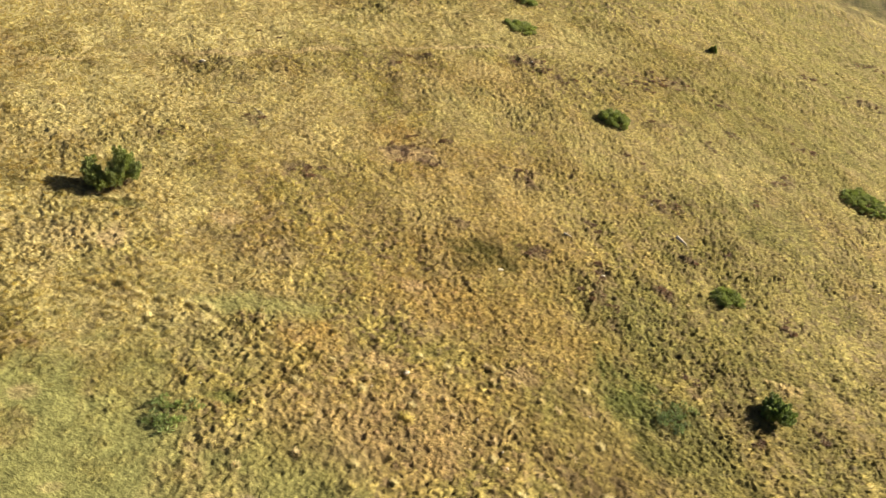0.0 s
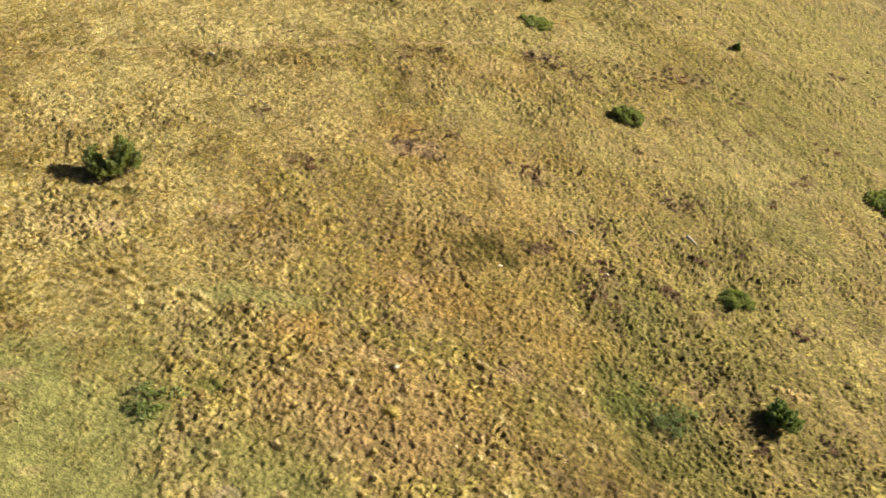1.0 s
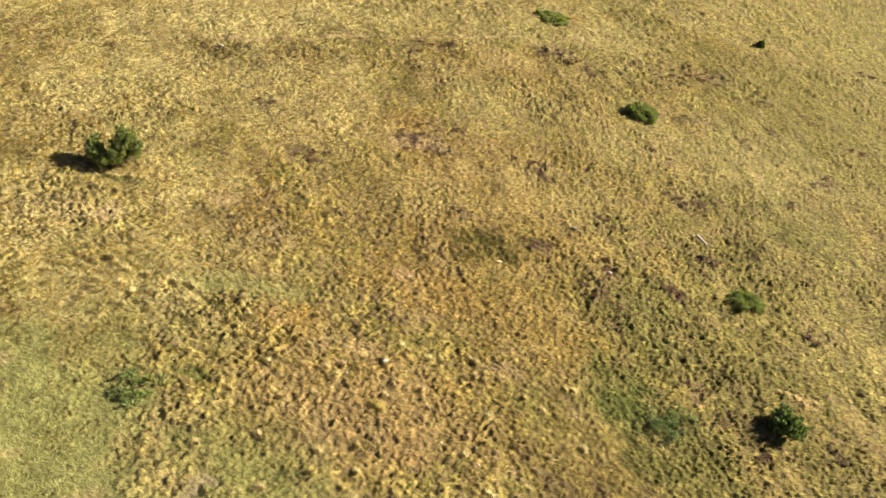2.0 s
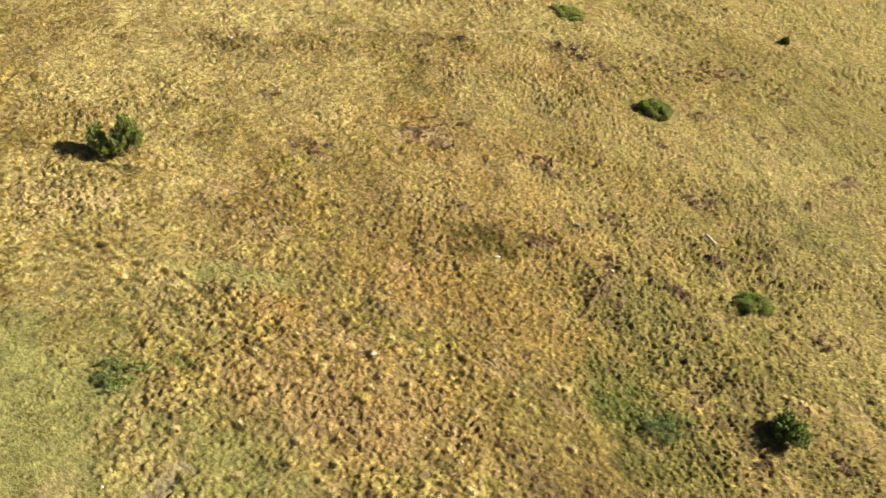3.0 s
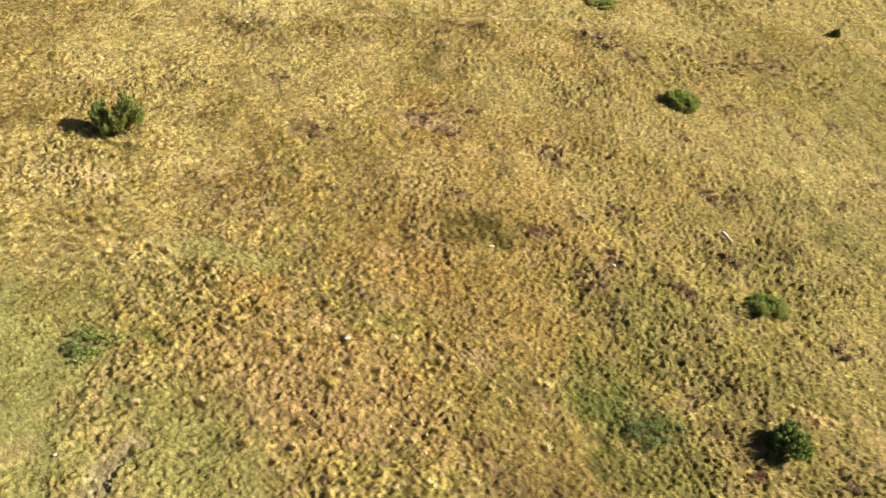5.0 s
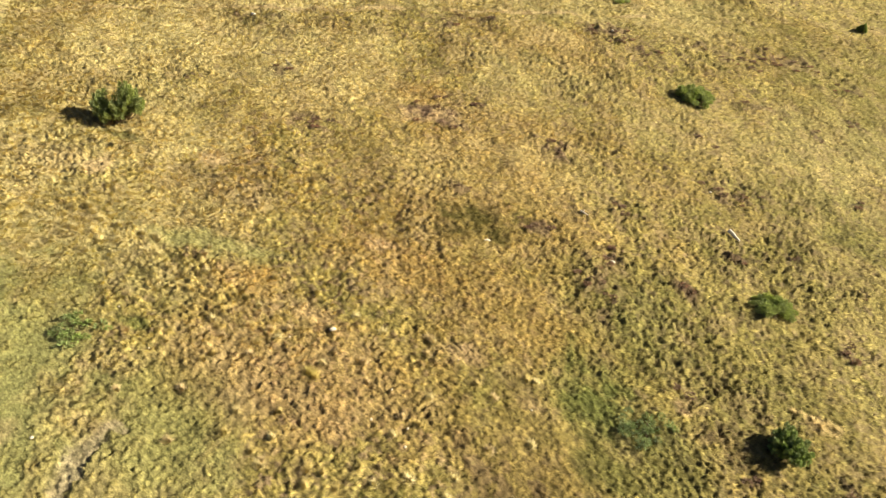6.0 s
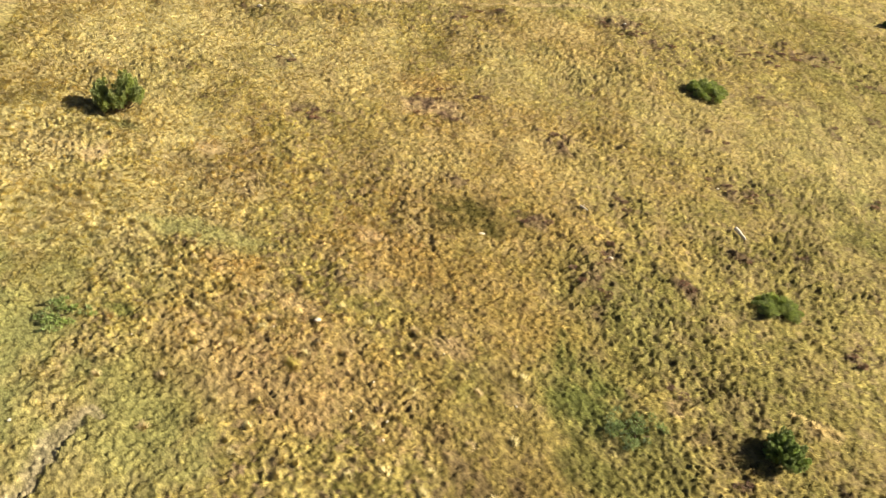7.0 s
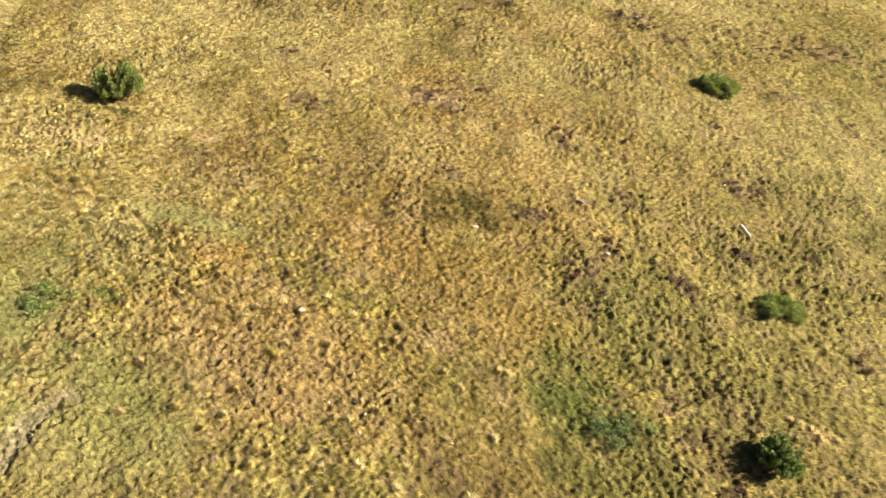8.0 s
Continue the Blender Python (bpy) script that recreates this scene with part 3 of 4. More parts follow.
# ---- grass ----
def blades(x, y, height, spread, colour, count, width, rng, droop):
    """Tufts of narrow bent blades: three points and one face each. They mat together, so that each takes the light as the tuft's side does. droop: the way in which the tufts lie over."""
    n = len(x)
    turn = rng.uniform(0, 2 * np.pi, (n, count))
    out = rng.uniform(0.15, 1.0, (n, count)) ** 0.8
    tall = height[:, None] * rng.uniform(0.55, 1.1, (n, count)) * (1.08 - 0.45 * out)
    foot = 0.45 * spread[:, None] * out
    bx, by = x[:, None] + foot * np.cos(turn), y[:, None] + foot * np.sin(turn)
    lean = spread[:, None] * out * rng.uniform(0.5, 1.3, (n, count))
    tx = bx + lean * np.cos(turn) + droop[0] * tall
    ty = by + lean * np.sin(turn) + droop[1] * tall
    bz = surface(bx, by) - 0.02
    tz = 0.5 * bz + 0.5 * np.maximum(bz, surface(tx, ty)) + 0.02 + tall
    wide = width * rng.uniform(0.6, 1.4, (n, count))
    across = np.arctan2(ty - by, tx - bx) + np.pi / 2 + rng.normal(0, 0.4, (n, count))
    wx, wy = wide * np.cos(across), wide * np.sin(across)
    a = np.stack([bx + wx, by + wy, bz], -1)
    b = np.stack([bx - wx, by - wy, bz], -1)
    t = np.stack([tx, ty, tz], -1)
    flip = np.cross(b - a, t - a)[..., 2:] < 0
    verts = np.stack([np.where(flip, b, a), np.where(flip, a, b), t], 2).reshape(-1, 3)
    normal = leaning(bx, by)
    normal[..., 0] += 0.35 * out * np.cos(turn)
    normal[..., 1] += 0.35 * out * np.sin(turn)
    normal += rng.normal(0, 0.10, normal.shape)
    normal /= np.linalg.norm(normal, axis=-1, keepdims=True)
    normals = np.repeat(normal.reshape(-1, 3), 3, 0)
    shade = rng.normal(1.0, 0.16, (n, count, 1, 1)).clip(0.6, 1.5) * np.ones((1, 1, 3, 1))
    shade[:, :, 2] *= 1.04
    tint = (colour[:, None, None, :] * shade).reshape(-1, 3)
    faces = np.arange(len(verts)).reshape(-1, 3)
    return verts, faces, tint, normals


def sow(rng, x0, x1, y0, y1, per_metre, keep=None):
    n = int((x1 - x0) * (y1 - y0) * per_metre)
    x, y = rng.uniform(x0, x1, n), rng.uniform(y0, y1, n)
    if keep is not None:
        k = keep(x, y)
        x, y = x[k], y[k]
    return x, y


def tufts(name, label, rng, x, y, tall, broad, count, width, fill=0.9, vigour=None):
    w = shares(x, y)
    bareness = np.clip(np.maximum(np.maximum(w["earth"], 0.9 * w["clay"]), 0.6 * w["heath"]) * 1.05, 0, 1)
    clump = 0.25 + 0.75 * np.sqrt(lumps(x, y)[0]) + 0.25 * soft_noise(x, y, 3.0, 32)
    keep = (rng.uniform(0, 1, len(x)) < fill * (0.25 + clump)) & (rng.uniform(0, 1, len(x)) > bareness)
    x, y, w, clump = x[keep], y[keep], {k: v[keep] for k, v in w.items()}, clump[keep]
    low = 1 - 0.70 * np.clip(w["lush"], 0, 1) - 0.35 * np.clip(w["moss"], 0, 1) - 0.30 * np.clip(w["sage"], 0, 1) - 0.50 * np.clip(w["green"], 0, 1)
    size = rng.uniform(0.55, 1.25, len(x)) if vigour is None else vigour[keep] * rng.uniform(0.85, 1.15, len(x))
    h = tall * low * size * (0.6 + 0.7 * np.clip(clump, 0, 1.2))
    s = broad * (0.5 + 0.5 * low) * (0.4 + 0.6 * size)
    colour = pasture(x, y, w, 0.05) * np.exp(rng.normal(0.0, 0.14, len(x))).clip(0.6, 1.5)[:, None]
    dry = (rng.uniform(0, 1, len(x)) < 0.20 * (1 - np.clip(w["lush"] + w["green"] + w["heath"] + 2 * w["moss"], 0, 1)))[:, None]
    colour = np.where(dry, 1.14 * colour, colour)
    fresh = (rng.uniform(0, 1, len(x)) < 0.18 * (1 - np.clip(2 * w["moss"] + 0.7 * w["pale"], 0, 1)))[:, None]
    colour = np.where(fresh, 0.6 * colour + 0.4 * np.array((0.19, 0.20, 0.055)), colour)
    verts, faces, tint, normals = blades(x, y, h, s, colour, count, width, rng, (1.0, -0.65))
    return tagged(new(name, sheet_mesh(name, verts, faces, tint, M_GRASS, normals)), label, "grass", kind="stuff")


def in_view(x, y):
    """The stretch of pasture that the flight looks on."""
    return ((y > -23.3 + 0.37 * np.maximum(x + 7, 0)) & (y > -21 - 1.5 * (x + 16.3)) & (y < 42 + 0.65 * x + 0.15 * np.maximum(x - 35, 0) + np.clip((x - 52) * 1.2, 0, 26))
            & (y > -12 + 1.5 * (x - 25)))


rng = np.random.default_rng(4)
x, y = sow(rng, -38, 42, -23, 46, 34, in_view)
edge = y + 2.5 * soft_noise(x, y, 2.0, 81)
lower, upper = edge < -5, edge > 16
middle = ~lower & ~upper
tufts("grass", "short fine carpet of pasture grass on the lower slope", rng, x[lower], y[lower], 0.13, 0.12, 12, 0.0065)
tufts("grass", "short dry carpet of pasture grass", rng, x[middle], y[middle], 0.13, 0.13, 8, 0.010)
tufts("grass", "thin olive and straw carpet of grass on the upper slope", rng, x[upper], y[upper], 0.13, 0.17, 4, 0.017)
x, y, high = lump_middles(-38, 42, -23, 46)
keep = in_view(x, y) & (high > 0.35)
x, y, high = x[keep], y[keep], high[keep]
lower = y + 2.5 * soft_noise(x, y, 2.0, 82) < 1
tufts("grass", "dry yellow and olive tussocks of bunch grass on the lower slope", rng, x[lower], y[lower], 0.17, 0.19, 44, 0.006, 0.9, 0.3 + high[lower])
tufts("grass", "dry yellow tussocks of bunch grass on the upper slope", rng, x[~lower], y[~lower], 0.15, 0.19, 14, 0.0105, 0.9, 0.3 + high[~lower])
x, y = sow(rng, -10, 130, 20, 150, 6.0, lambda x, y: in_view(x, y) & ((y > 46) | (x > 42)))
tufts("grass", "far tufts of olive and straw pasture grass", rng, x, y, 0.15, 0.28, 7, 0.028)


# ---- shrubs ----
def spray_mesh(name, rng, count, reach, leaf, wide, tint, upward, flat=1.0):
    """A loose clump of short sprigs round its middle: each sprig is a few narrow pointed leaves."""
    verts, faces, cols = [], [], []
    for _ in range(count):
        way = Vector((rng.normal(), rng.normal(), rng.normal() * flat)).normalized()
        root = way * reach * rng.uniform(0.15, 1.0) ** 0.6
        root.z *= flat
        grow = (way + Vector((0, 0, upward)) + Vector(rng.normal(0, 0.35, 3))).normalized()
        shade = rng.normal(1.0, 0.2)
        for _ in range(3):
            ahead = (grow + Vector(rng.normal(0, 0.45, 3))).normalized()
            side = ahead.cross(Vector(rng.normal(0, 1, 3))).normalized() * wide * rng.uniform(0.7, 1.3)
            long = leaf * rng.uniform(0.6, 1.25)
            k = len(verts)
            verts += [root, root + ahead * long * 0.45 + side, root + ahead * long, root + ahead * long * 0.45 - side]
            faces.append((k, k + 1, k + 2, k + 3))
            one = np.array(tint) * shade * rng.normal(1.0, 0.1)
            # each leaf goes from darker at its root to lighter at its tip
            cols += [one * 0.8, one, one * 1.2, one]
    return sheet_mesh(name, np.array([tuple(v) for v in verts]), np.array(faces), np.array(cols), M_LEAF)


def limb_path(rng, start, end, bend=0.12, count=5):
    start, end = Vector(start), Vector(end)
    long = (end - start).length
    return [start.lerp(end, k / (count - 1)) + Vector(rng.normal(0, bend * long * math.sin(math.pi * k / (count - 1)) * 0.6 + 1e-6, 3))
            + Vector((0, 0, -0.10 * long * math.sin(math.pi * k / (count - 1)))) for k in range(count)]


def plume_mesh(name, rng, count, long, wide, leaf, thin, tint):
    """An upright tapering plume of scale leaves along z: sprigs all round its axis, that point up and outward."""
    verts, faces, cols = [], [], []
    for _ in range(count):
        up = rng.uniform(0.0, 1.0)
        girth = wide * (0.35 + 0.65 * math.sin(math.pi * min(1.0, 0.18 + 0.86 * up)))
        a = rng.uniform(0, 2 * math.pi)
        away = Vector((math.cos(a), math.sin(a), 0))
        root = away * girth * rng.uniform(0.25, 1.0) + Vector((0, 0, long * up))
        shade = rng.normal(1.0, 0.22)
        for _ in range(3):
            ahead = (away * (0.9 - 0.6 * up) + Vector((0, 0, 0.75)) + Vector(rng.normal(0, 0.35, 3))).normalized()
            side = ahead.cross(Vector(rng.normal(0, 1, 3))).normalized() * thin * rng.uniform(0.7, 1.3)
            reach = leaf * rng.uniform(0.6, 1.25)
            k = len(verts)
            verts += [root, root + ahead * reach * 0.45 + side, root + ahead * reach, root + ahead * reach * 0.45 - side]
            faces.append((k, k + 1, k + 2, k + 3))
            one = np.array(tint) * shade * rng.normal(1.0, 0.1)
            # root end of the leaf darker, point lighter
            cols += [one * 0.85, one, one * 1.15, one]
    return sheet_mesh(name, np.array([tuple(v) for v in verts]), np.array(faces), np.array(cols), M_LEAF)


def juniper(name, label, x, y, heads, plumes, trunk, seed, spin=0.0):
    """An upright shrub: a short trunk, a limb into each head of foliage, and plumes that fan out over every head (foot, middle, half sizes, how many)."""
    rng = np.random.default_rng(seed)
    thing = tagged(new(name), label, "shrub")
    thing.location = (x, y, ground_at(x, y) - 0.06)
    thing.rotation_euler[2] = radians(spin)
    bm = bmesh.new()
    fork = Vector((0, 0, trunk * 3))
    tube(bm, [(0, 0, -0.15), (0.02, 0.01, trunk * 1.5), fork], [trunk * 1.3, trunk, trunk * 0.8])
    part("trunk", bm, M_BARK, thing)
    for n, (foot, mid, half, count) in enumerate(heads):
        foot, mid, half = Vector(foot), Vector(mid), Vector(half)
        bm = bmesh.new()
        tube(bm, limb_path(rng, fork * 0.6, mid + Vector((0, 0, half.z * 0.5))), [trunk * 0.7, trunk * 0.6, trunk * 0.45, trunk * 0.3, trunk * 0.12])
        part("limb", bm, M_BARK, thing)
        for k in range(count):
            v = 1 - 2 * (k + 0.5) / count
            a, ring = k * 2.39996 + n, math.sqrt(1 - v * v)
            deep = rng.uniform(0.45, 0.9) if k % 3 else rng.uniform(0.85, 1.12)
            at = mid + Vector((half.x * ring * math.cos(a), half.y * ring * math.sin(a), half.z * v)) * deep
            at.z = max(at.z, 0.06)
            grow = ((at - foot).normalized() * 0.8 + Vector((0, 0, 0.75)) + Vector(rng.normal(0, 0.16, 3))).normalized()
            size = rng.uniform(0.7, 1.15)
            ob = new("foliage_plume", plumes[(k + n) % len(plumes)])
            ob.parent = thing
            turn = grow.to_track_quat("Z", "Y").to_matrix().to_4x4() @ Matrix.Rotation(rng.uniform(0, 6.28), 4, "Z")
            ob.matrix_local = Matrix.Translation(at) @ turn @ Matrix.Diagonal((size, size, size * rng.uniform(0.9, 1.25), 1))
            if k % 4 == 0:
                bm = bmesh.new()
                tube(bm, limb_path(rng, foot.lerp(mid, 0.3), at, 0.1, 4), [trunk * 0.3, trunk * 0.24, trunk * 0.17, trunk * 0.08], 5)
                part("branch", bm, M_BARK, thing)
    return thing


def low_shrub(name, label, x, y, wide, deep, tall, clumps, sprays, seed, group="", turn=0.0, loose=1.0):
    """A low cushion of foliage that hugs the slope, on creeping stems."""
    rng = np.random.default_rng(seed)
    thing = tagged(new(name), label, "shrub", group)
    base = ground_at(x, y)
    thing.location = (x, y, base)
    c, s = math.cos(radians(turn)), math.sin(radians(turn))
    for k in range(clumps):
        a, d = k * 2.39996 + seed, math.sqrt((k + 0.5) / clumps) * rng.uniform(0.85, 1.1)
        u, v = wide * d * math.cos(a) + rng.normal(0, 0.16 * loose), deep * d * math.sin(a) + rng.normal(0, 0.12 * loose)
        dx, dy = c * u - s * v, s * u + c * v
        dz = ground_at(x + dx, y + dy) - base
        ob = new("foliage_clump", sprays[k % len(sprays)])
        ob.parent = thing
        size = rng.uniform(0.75 - 0.3 * (loose - 1), 1.25)
        ob.location = (dx, dy, dz + tall * (0.25 + 0.75 * math.sqrt(max(0.0, 1 - d * d))) * rng.uniform(0.5, 1.0))
        ob.rotation_euler = (rng.normal(0, 0.25), rng.normal(0, 0.25), rng.uniform(0, 6.28))
        ob.scale = (size, size, size)
    for k in range(7):
        a = k * 0.9 + seed
        u, v = wide * 0.75 * math.cos(a), deep * 0.75 * math.sin(a)
        dx, dy = c * u - s * v, s * u + c * v
        bm = bmesh.new()
        tube(bm, limb_path(rng, (0, 0, 0.02), (dx, dy, ground_at(x + dx, y + dy) - base + tall * 0.4), 0.08, 4), [0.035, 0.028, 0.02, 0.01], 5)
        part("stem", bm, M_BARK, thing)
    return thing


rng = np.random.default_rng(11)
plumes_tree = [plume_mesh("foliage_plume", rng, 80, 0.46, 0.13, 0.12, 0.020, (0.25, 0.29, 0.092)) for _ in range(4)]
plumes_bush = [plume_mesh("foliage_plume", rng, 75, 0.34, 0.13, 0.11, 0.018, (0.215, 0.275, 0.08)) for _ in range(4)]
plumes_small = [plume_mesh("foliage_plume", rng, 60, 0.16, 0.13, 0.14, 0.030, (0.17, 0.21, 0.06)) for _ in range(3)]
sprays_mat = [spray_mesh("sprigs", rng, 110, 0.26, 0.13, 0.020, (0.26, 0.305, 0.085), 0.8, 0.7) for _ in range(4)]
sprays_fresh = [spray_mesh("sprigs", rng, 100, 0.30, 0.15, 0.028, (0.33, 0.375, 0.11), 0.8, 0.6) for _ in range(4)]
sprays_leafy = [spray_mesh("leaves", rng, 34, 0.20, 0.21, 0.016, (0.22, 0.275, 0.085), 0.5, 0.5) for _ in range(4)]
sprays_blue = [spray_mesh("leaves", rng, 40, 0.22, 0.17, 0.014, (0.20, 0.255, 0.095), 0.6, 0.6) for _ in range(4)]

juniper("juniper_shrub", "dark green two-headed juniper shrub standing upright on the slope", -19.45, -1.65,
        [((-0.25, 0, 0.0), (-0.80, 0.05, 1.00), (0.40, 0.55, 0.72), 34), ((-0.2, 0, 0.0), (-0.42, -0.25, 0.60), (0.48, 0.50, 0.48), 22),
         ((0.35, 0, 0.0), (0.85, 0.10, 1.30), (0.50, 0.60, 0.80), 46), ((0.3, 0, 0.0), (0.45, -0.25, 0.72), (0.50, 0.50, 0.52), 26),
         ((0.4, 0, 0.0), (1.32, 0.05, 1.00), (0.28, 0.42, 0.55), 18)],
        plumes_tree, 0.09, 1, 12)
juniper("juniper_shrub", "dense dark green rounded juniper bush in rough grass", 19.35, -6.95,
        [((0, 0, 0), (0.05, 0.0, 0.52), (0.74, 0.74, 0.50), 58), ((0.1, -0.2, 0), (0.35, -0.35, 0.40), (0.56, 0.56, 0.40), 28), ((0, 0.2, 0), (0.05, 0.40, 0.62), (0.45, 0.45, 0.42), 24)],
        plumes_bush, 0.06, 2)
juniper("juniper_shrub", "small dark green juniper sapling alone on the upper slope", 34.95, 48.3,
        [((0, 0, 0), (0.05, 0.0, 0.36), (0.36, 0.34, 0.34), 20), ((0, 0, 0), (-0.25, 0.1, 0.20), (0.25, 0.25, 0.18), 7)], plumes_small, 0.04, 3)
low_shrub("low_juniper", "low spreading green juniper mat in straw grass", 16.15, 22.5, 1.5, 0.95, 0.85, 60, sprays_mat, 4, "creeping junipers", 18)
low_shrub("low_juniper", "low green juniper cushion with a dark shaded edge", 19.95, 2.4, 1.25, 0.75, 0.62, 46, sprays_mat, 5, "creeping junipers", 24)
low_shrub("low_juniper", "bright green creeping juniper mat on the upper pasture", 8.6, 36.6, 1.6, 1.1, 0.32, 46, sprays_fresh, 6, "creeping junipers", 20)
low_shrub("low_juniper", "small bright green juniper mat on the upper pasture", 10.3, 44.0, 0.95, 0.8, 0.45, 20, sprays_fresh, 7, "creeping junipers")
low_shrub("low_juniper", "wide green juniper mat on the falling slope", 41.9, 22.1, 2.2, 2.0, 0.7, 75, sprays_mat, 8, "creeping junipers", 0)
low_shrub("leafy_shrub", "loose leafy green shrub at the edge of short green grass", -11.95, -14.85, 1.0, 0.7, 0.22, 21, sprays_leafy, 9, "", 30, 1.9)
low_shrub("leafy_shrub", "low blue-green leafy shrub in dark green grass", 12.85, -8.6, 1.15, 0.7, 0.30, 27, sprays_blue, 10, "", 26, 1.8)


# ---- heath cushions on the brown patches ----
rng = np.random.default_rng(15)
sprays_heath = [spray_mesh("heath_clump", rng, 90, 0.20, 0.10, 0.014, tint, 0.5, 0.55)
                for tint in ((0.25, 0.15, 0.10), (0.21, 0.135, 0.085), (0.29, 0.185, 0.115))]
for kind, px, py, rx, ry, turn, strength in PATCHES:
    if kind != "heath" or strength < 0.5:
        continue
    for k in range(max(2, int(rx * ry * 3.0))):
        a, d = rng.uniform(0, 6.28), math.sqrt(rng.uniform(0, 1))
        hx, hy = px + rx * d * math.cos(a), py + ry * d * math.sin(a)
        ob = new("heath_clump", sprays_heath[k % 3])
        size = rng.uniform(0.7, 1.5)
        ob.matrix_world = pose(hx, hy, ground_at(hx, hy) + 0.04 * size, 0, 0, rng.uniform(0, 360)) @ Matrix.Diagonal((size, size, size * 0.65, 1))
        tagged(ob, "low dark brown heath cushion among dry grass", "heath", "heath cushions")


# ---- stones and dead wood ----
def stone_mesh(name, rng, size, flat, mat):
    bm = bmesh.new()
    bmesh.ops.create_icosphere(bm, subdivisions=3, radius=1.0)
    off = Vector(rng.uniform(-50, 50, 3))
    for v in bm.verts:
        n = v.co.normalized()
        facet = max(0.0, n.dot(Vector((0.6, 0.2, 0.75)).normalized()) - 0.72) + max(0.0, n.dot(Vector((-0.7, 0.4, 0.5)).normalized()) - 0.75)
        v.co = n * (1 + 0.28 * noise.noise(n * 1.3 + off) + 0.10 * noise.noise(n * 3.7 + off) - 0.9 * facet)
        v.co = Vector((v.co.x * size[0], v.co.y * size[1], v.co.z * size[2] * flat))
    me = bpy.data.meshes.new(name)
    bm.to_mesh(me)
    bm.free()
    me.materials.append(mat)
    return me


def lay_stone(label, x, y, size, turn, rng, sink=0.35):
    ob = new("stone", stone_mesh("stone", rng, size, 0.8, M_STONE))
    ob.matrix_world = pose(x, y, ground_at(x, y) + size[2] * (0.8 - sink), 0, 0, turn)
    return tagged(ob, label, "stone", "pale stones")


rng = np.random.default_rng(21)
lay_stone("smooth white limestone boulder lying in dry grass", -1.84, -10.15, (0.17, 0.12, 0.14), 30, rng, 0.1)
lay_stone("pale stone half sunk in dark mossy grass", 3.62, -0.75, (0.24, 0.14, 0.07), 10, rng)
lay_stone("pale flat stone on rusty trampled grass", 10.75, 1.22, (0.16, 0.12, 0.10), -20, rng)
lay_stone("small pale stone beside the animal trail", -18.9, 14.5, (0.22, 0.16, 0.14), 0, rng)
lay_stone("small white stone among dark heath", 8.95, 28.9, (0.15, 0.12, 0.12), 0, rng)
lay_stone("small pale stone on stony brown grass", 16.9, 11.4, (0.12, 0.10, 0.08), 40, rng)
for sx, sy, sz in ((-10.06, -19.43, 0.10), (2.85, -13.26, 0.09), (3.0, -14.1, 0.09), (1.27, -13.45, 0.10), (1.69, -11.92, 0.07), (4.04, -9.09, 0.06),
                   (7.72, -10.03, 0.07), (-11.05, -13.01, 0.06), (-8.6, -14.38, 0.06), (-9.97, -4.16, 0.07),
                   (-14.5, -3.85, 0.07), (-15.01, 5.62, 0.09), (-3.49, -11.25, 0.06)):
    lay_stone("small pale fieldstone between grass tufts", sx, sy, (sz * 0.9, sz * 0.65, sz * 0.6), rng.uniform(0, 180), rng)


def dead_wood(name, label, x, y, long, thick, turn, seed, knots=2, wood=M_PALE_WOOD):
    """A bleached branch lying on the slope, with stubs."""
    rng = np.random.default_rng(seed)
    thing = tagged(new(name), label, "dead wood")
    base = ground_at(x, y)
    thing.location = (x, y, base)
    c, s = math.cos(radians(turn)), math.sin(radians(turn))
    line = []
    for k in range(9):
        u = (k / 8 - 0.5) * long
        px, py = u * c + rng.normal(0, 0.012), u * s + rng.normal(0, 0.012)
        line.append((px, py, float(hill(x + px, y + py) - hill(x, y)) + thick * 0.9 + 0.04 + rng.normal(0, 0.008)))
    bm = bmesh.new()
    tube(bm, line, [thick * (1.05 - 0.55 * k / 8) for k in range(9)], 9)
    part("stem", bm, wood, thing)
    for k in range(knots):
        at = Vector(line[2 + 3 * k])
        bm = bmesh.new()
        tip = at + Vector((rng.normal(0, 0.1), rng.normal(0, 0.1), 0.14))
        tube(bm, [at, at.lerp(tip, 0.5), tip], [thick * 0.45, thick * 0.35, thick * 0.2], 6)
        part("stub", bm, wood, thing)
    return thing


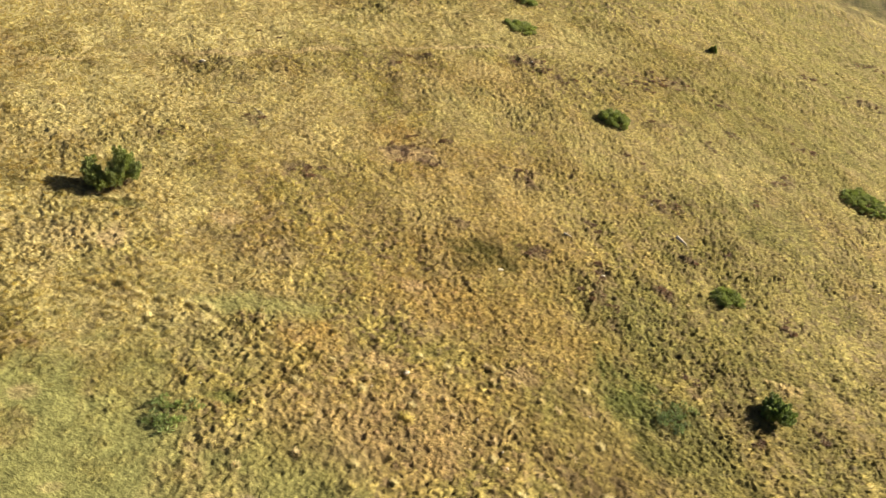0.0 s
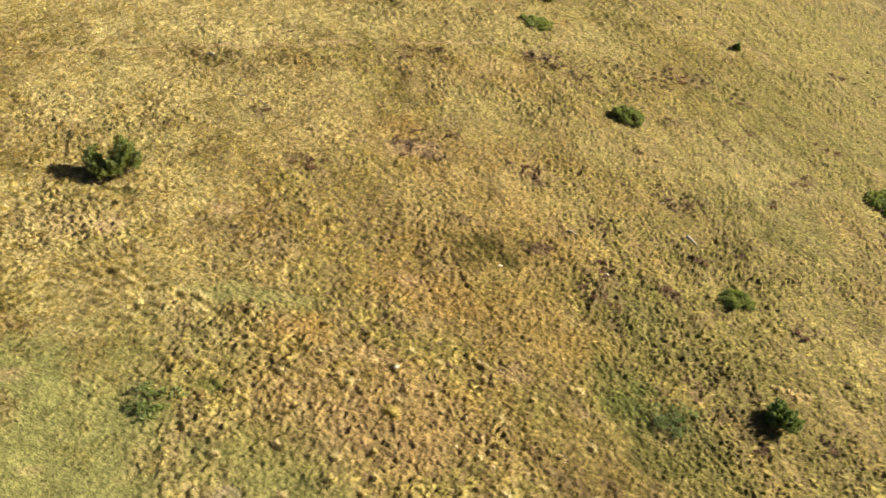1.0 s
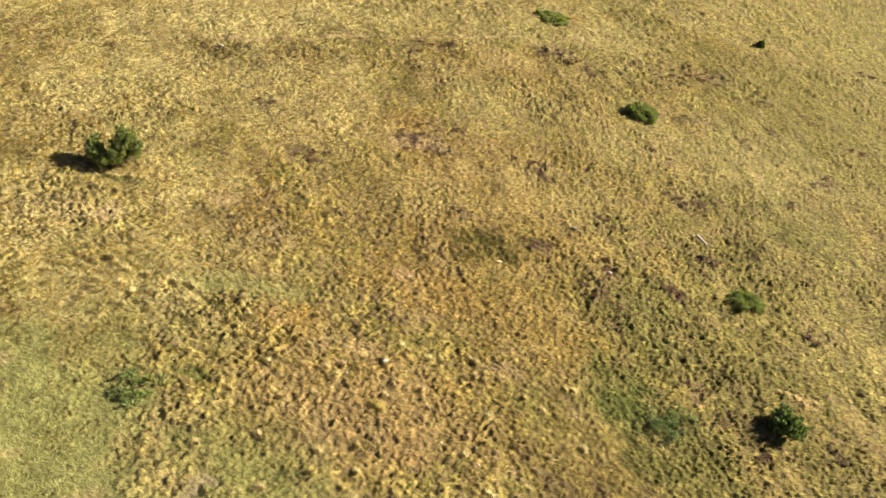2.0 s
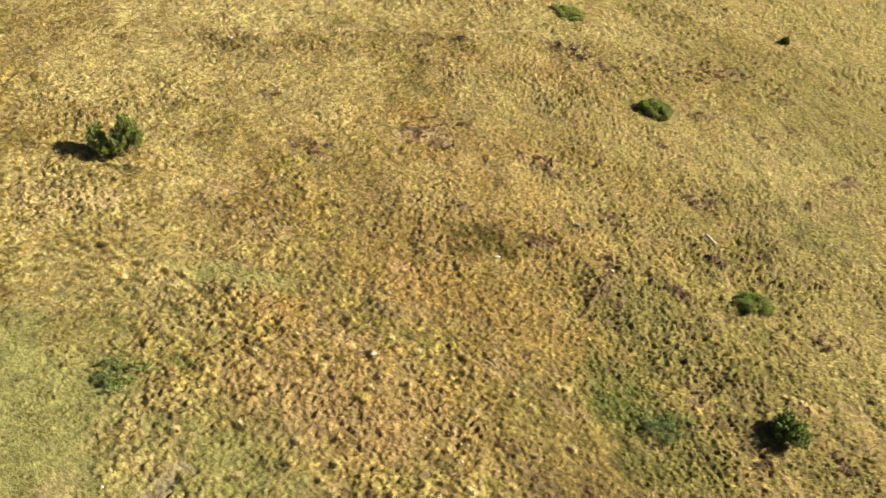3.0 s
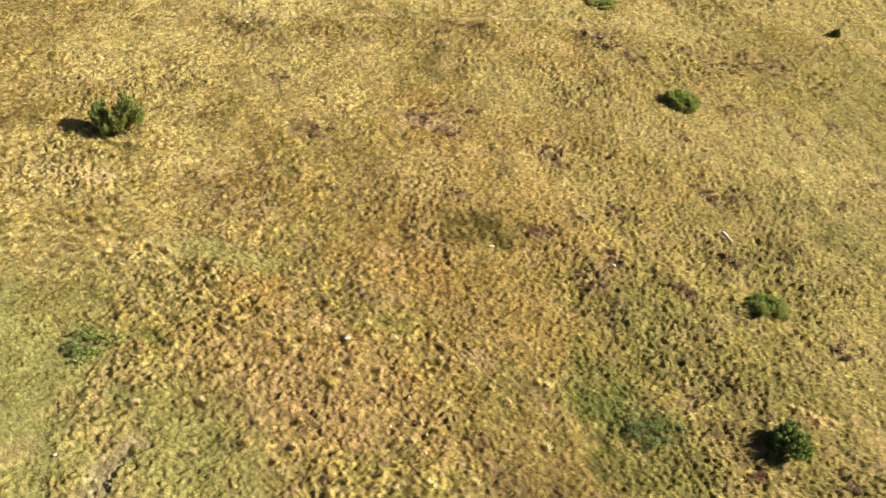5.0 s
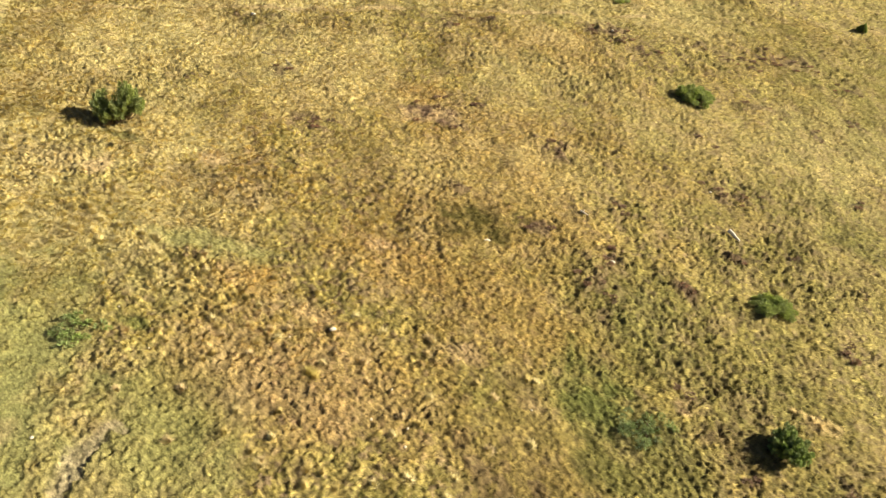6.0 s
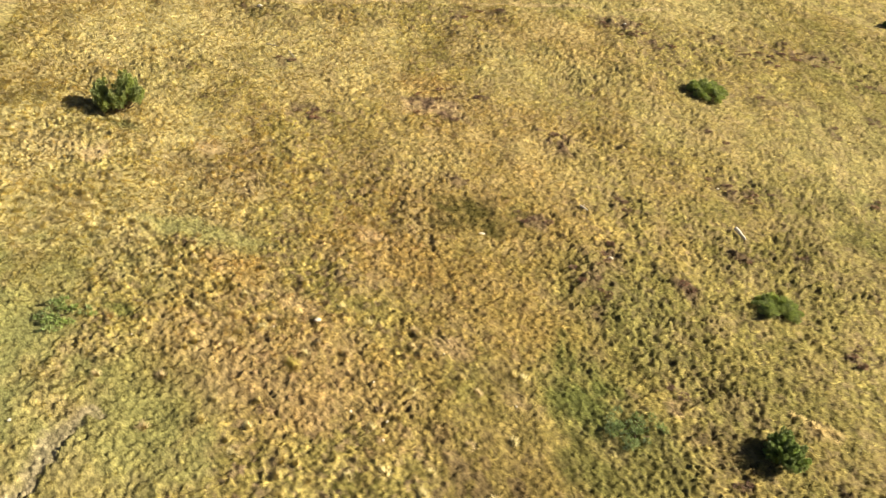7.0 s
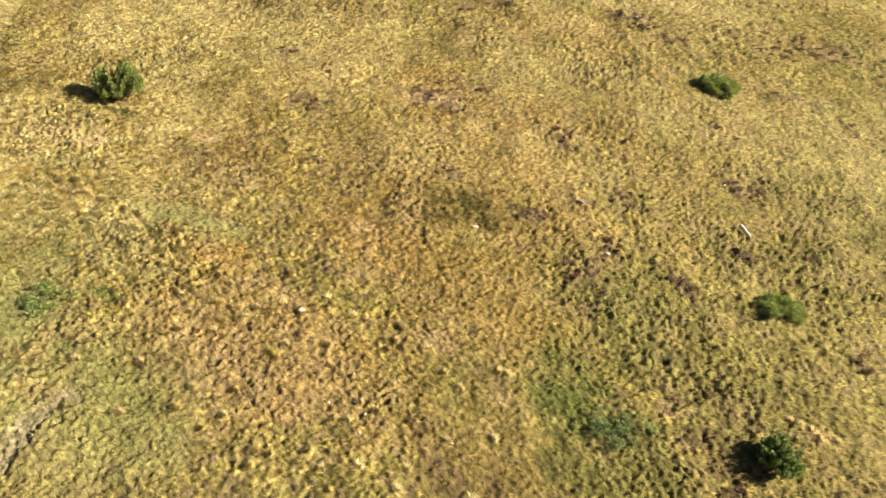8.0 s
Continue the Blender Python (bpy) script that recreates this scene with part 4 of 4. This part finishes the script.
dead_wood("log", "short bleached pale log lying on dry grass", 18.2, 7.5, 0.85, 0.14, -46, 31, 0)
dead_wood("branch", "short bleached stick lying on yellow grass", 8.78, 4.2, 0.55, 0.06, -20, 32, 1)
dead_wood("branch", "grey dead twig fallen on dry grass", -13.5, 9.6, 1.1, 0.03, -35, 33, 2, M_GREY_WOOD)
dead_wood("branch", "grey dead twig fallen on dry grass", -15.3, 10.0, 0.9, 0.03, 10, 34, 2, M_GREY_WOOD)


# ---- single blond tussocks that stand out ----
def tussock(x, y, high, broad, colour, seed, label):
    rng = np.random.default_rng(seed)
    parts = blades(np.array([x]), np.array([y]), np.array([high * 0.75]), np.array([broad]), np.array([colour]), 320, 0.0042, rng, (0.15, -0.25))
    foot = np.array([x, y, ground_at(x, y)])
    ob = new("grass_tussock", sheet_mesh("grass_tussock", parts[0] - foot, parts[1], parts[2], M_GRASS, parts[3]))
    ob.location = foot
    return tagged(ob, label, "grass tussock", "blond tussocks")


rng = np.random.default_rng(41)
BLOND, GOLD, FAWN = (0.70, 0.60, 0.31), (0.58, 0.46, 0.18), (0.62, 0.48, 0.26)
for k in range(26):
    a, d = rng.uniform(0, 6.28), math.sqrt(rng.uniform(0, 1))
    tussock(-14.5 + 3.2 * d * math.cos(a), -9.4 + 1.5 * d * math.sin(a), rng.uniform(0.22, 0.42), rng.uniform(0.22, 0.4), tuple(np.array(BLOND) * rng.uniform(0.75, 1.1)), 100 + k,
            "tall blond tussock of dry bunch grass")
for k in range(26):
    tussock(rng.uniform(-26, -17), rng.uniform(-9, 1), rng.uniform(0.25, 0.4), rng.uniform(0.2, 0.32), BLOND, 200 + k,
            "bleached tussock of dry bunch grass")
for k in range(70):
    tussock(rng.uniform(-10, 8), rng.uniform(-18, -8), rng.uniform(0.3, 0.45), rng.uniform(0.2, 0.3), (BLOND, GOLD, FAWN)[k % 3], 300 + k,
            "golden tussock of dry bunch grass")
for k in range(11):
    tussock(21.45 + rng.normal(0, 0.5), -4.2 + rng.normal(0, 0.25), 0.22, 0.28, (0.53, 0.40, 0.17), 400 + k, "fawn tussock of matted dry grass beside a juniper bush")
tussock(-1.65, -12.75, 0.5, 0.4, (0.66, 0.54, 0.16), 420, "bright yellow tussock of bunch grass")
tussock(-1.95, -12.6, 0.45, 0.35, (0.66, 0.54, 0.16), 421, "bright yellow tussock of bunch grass")
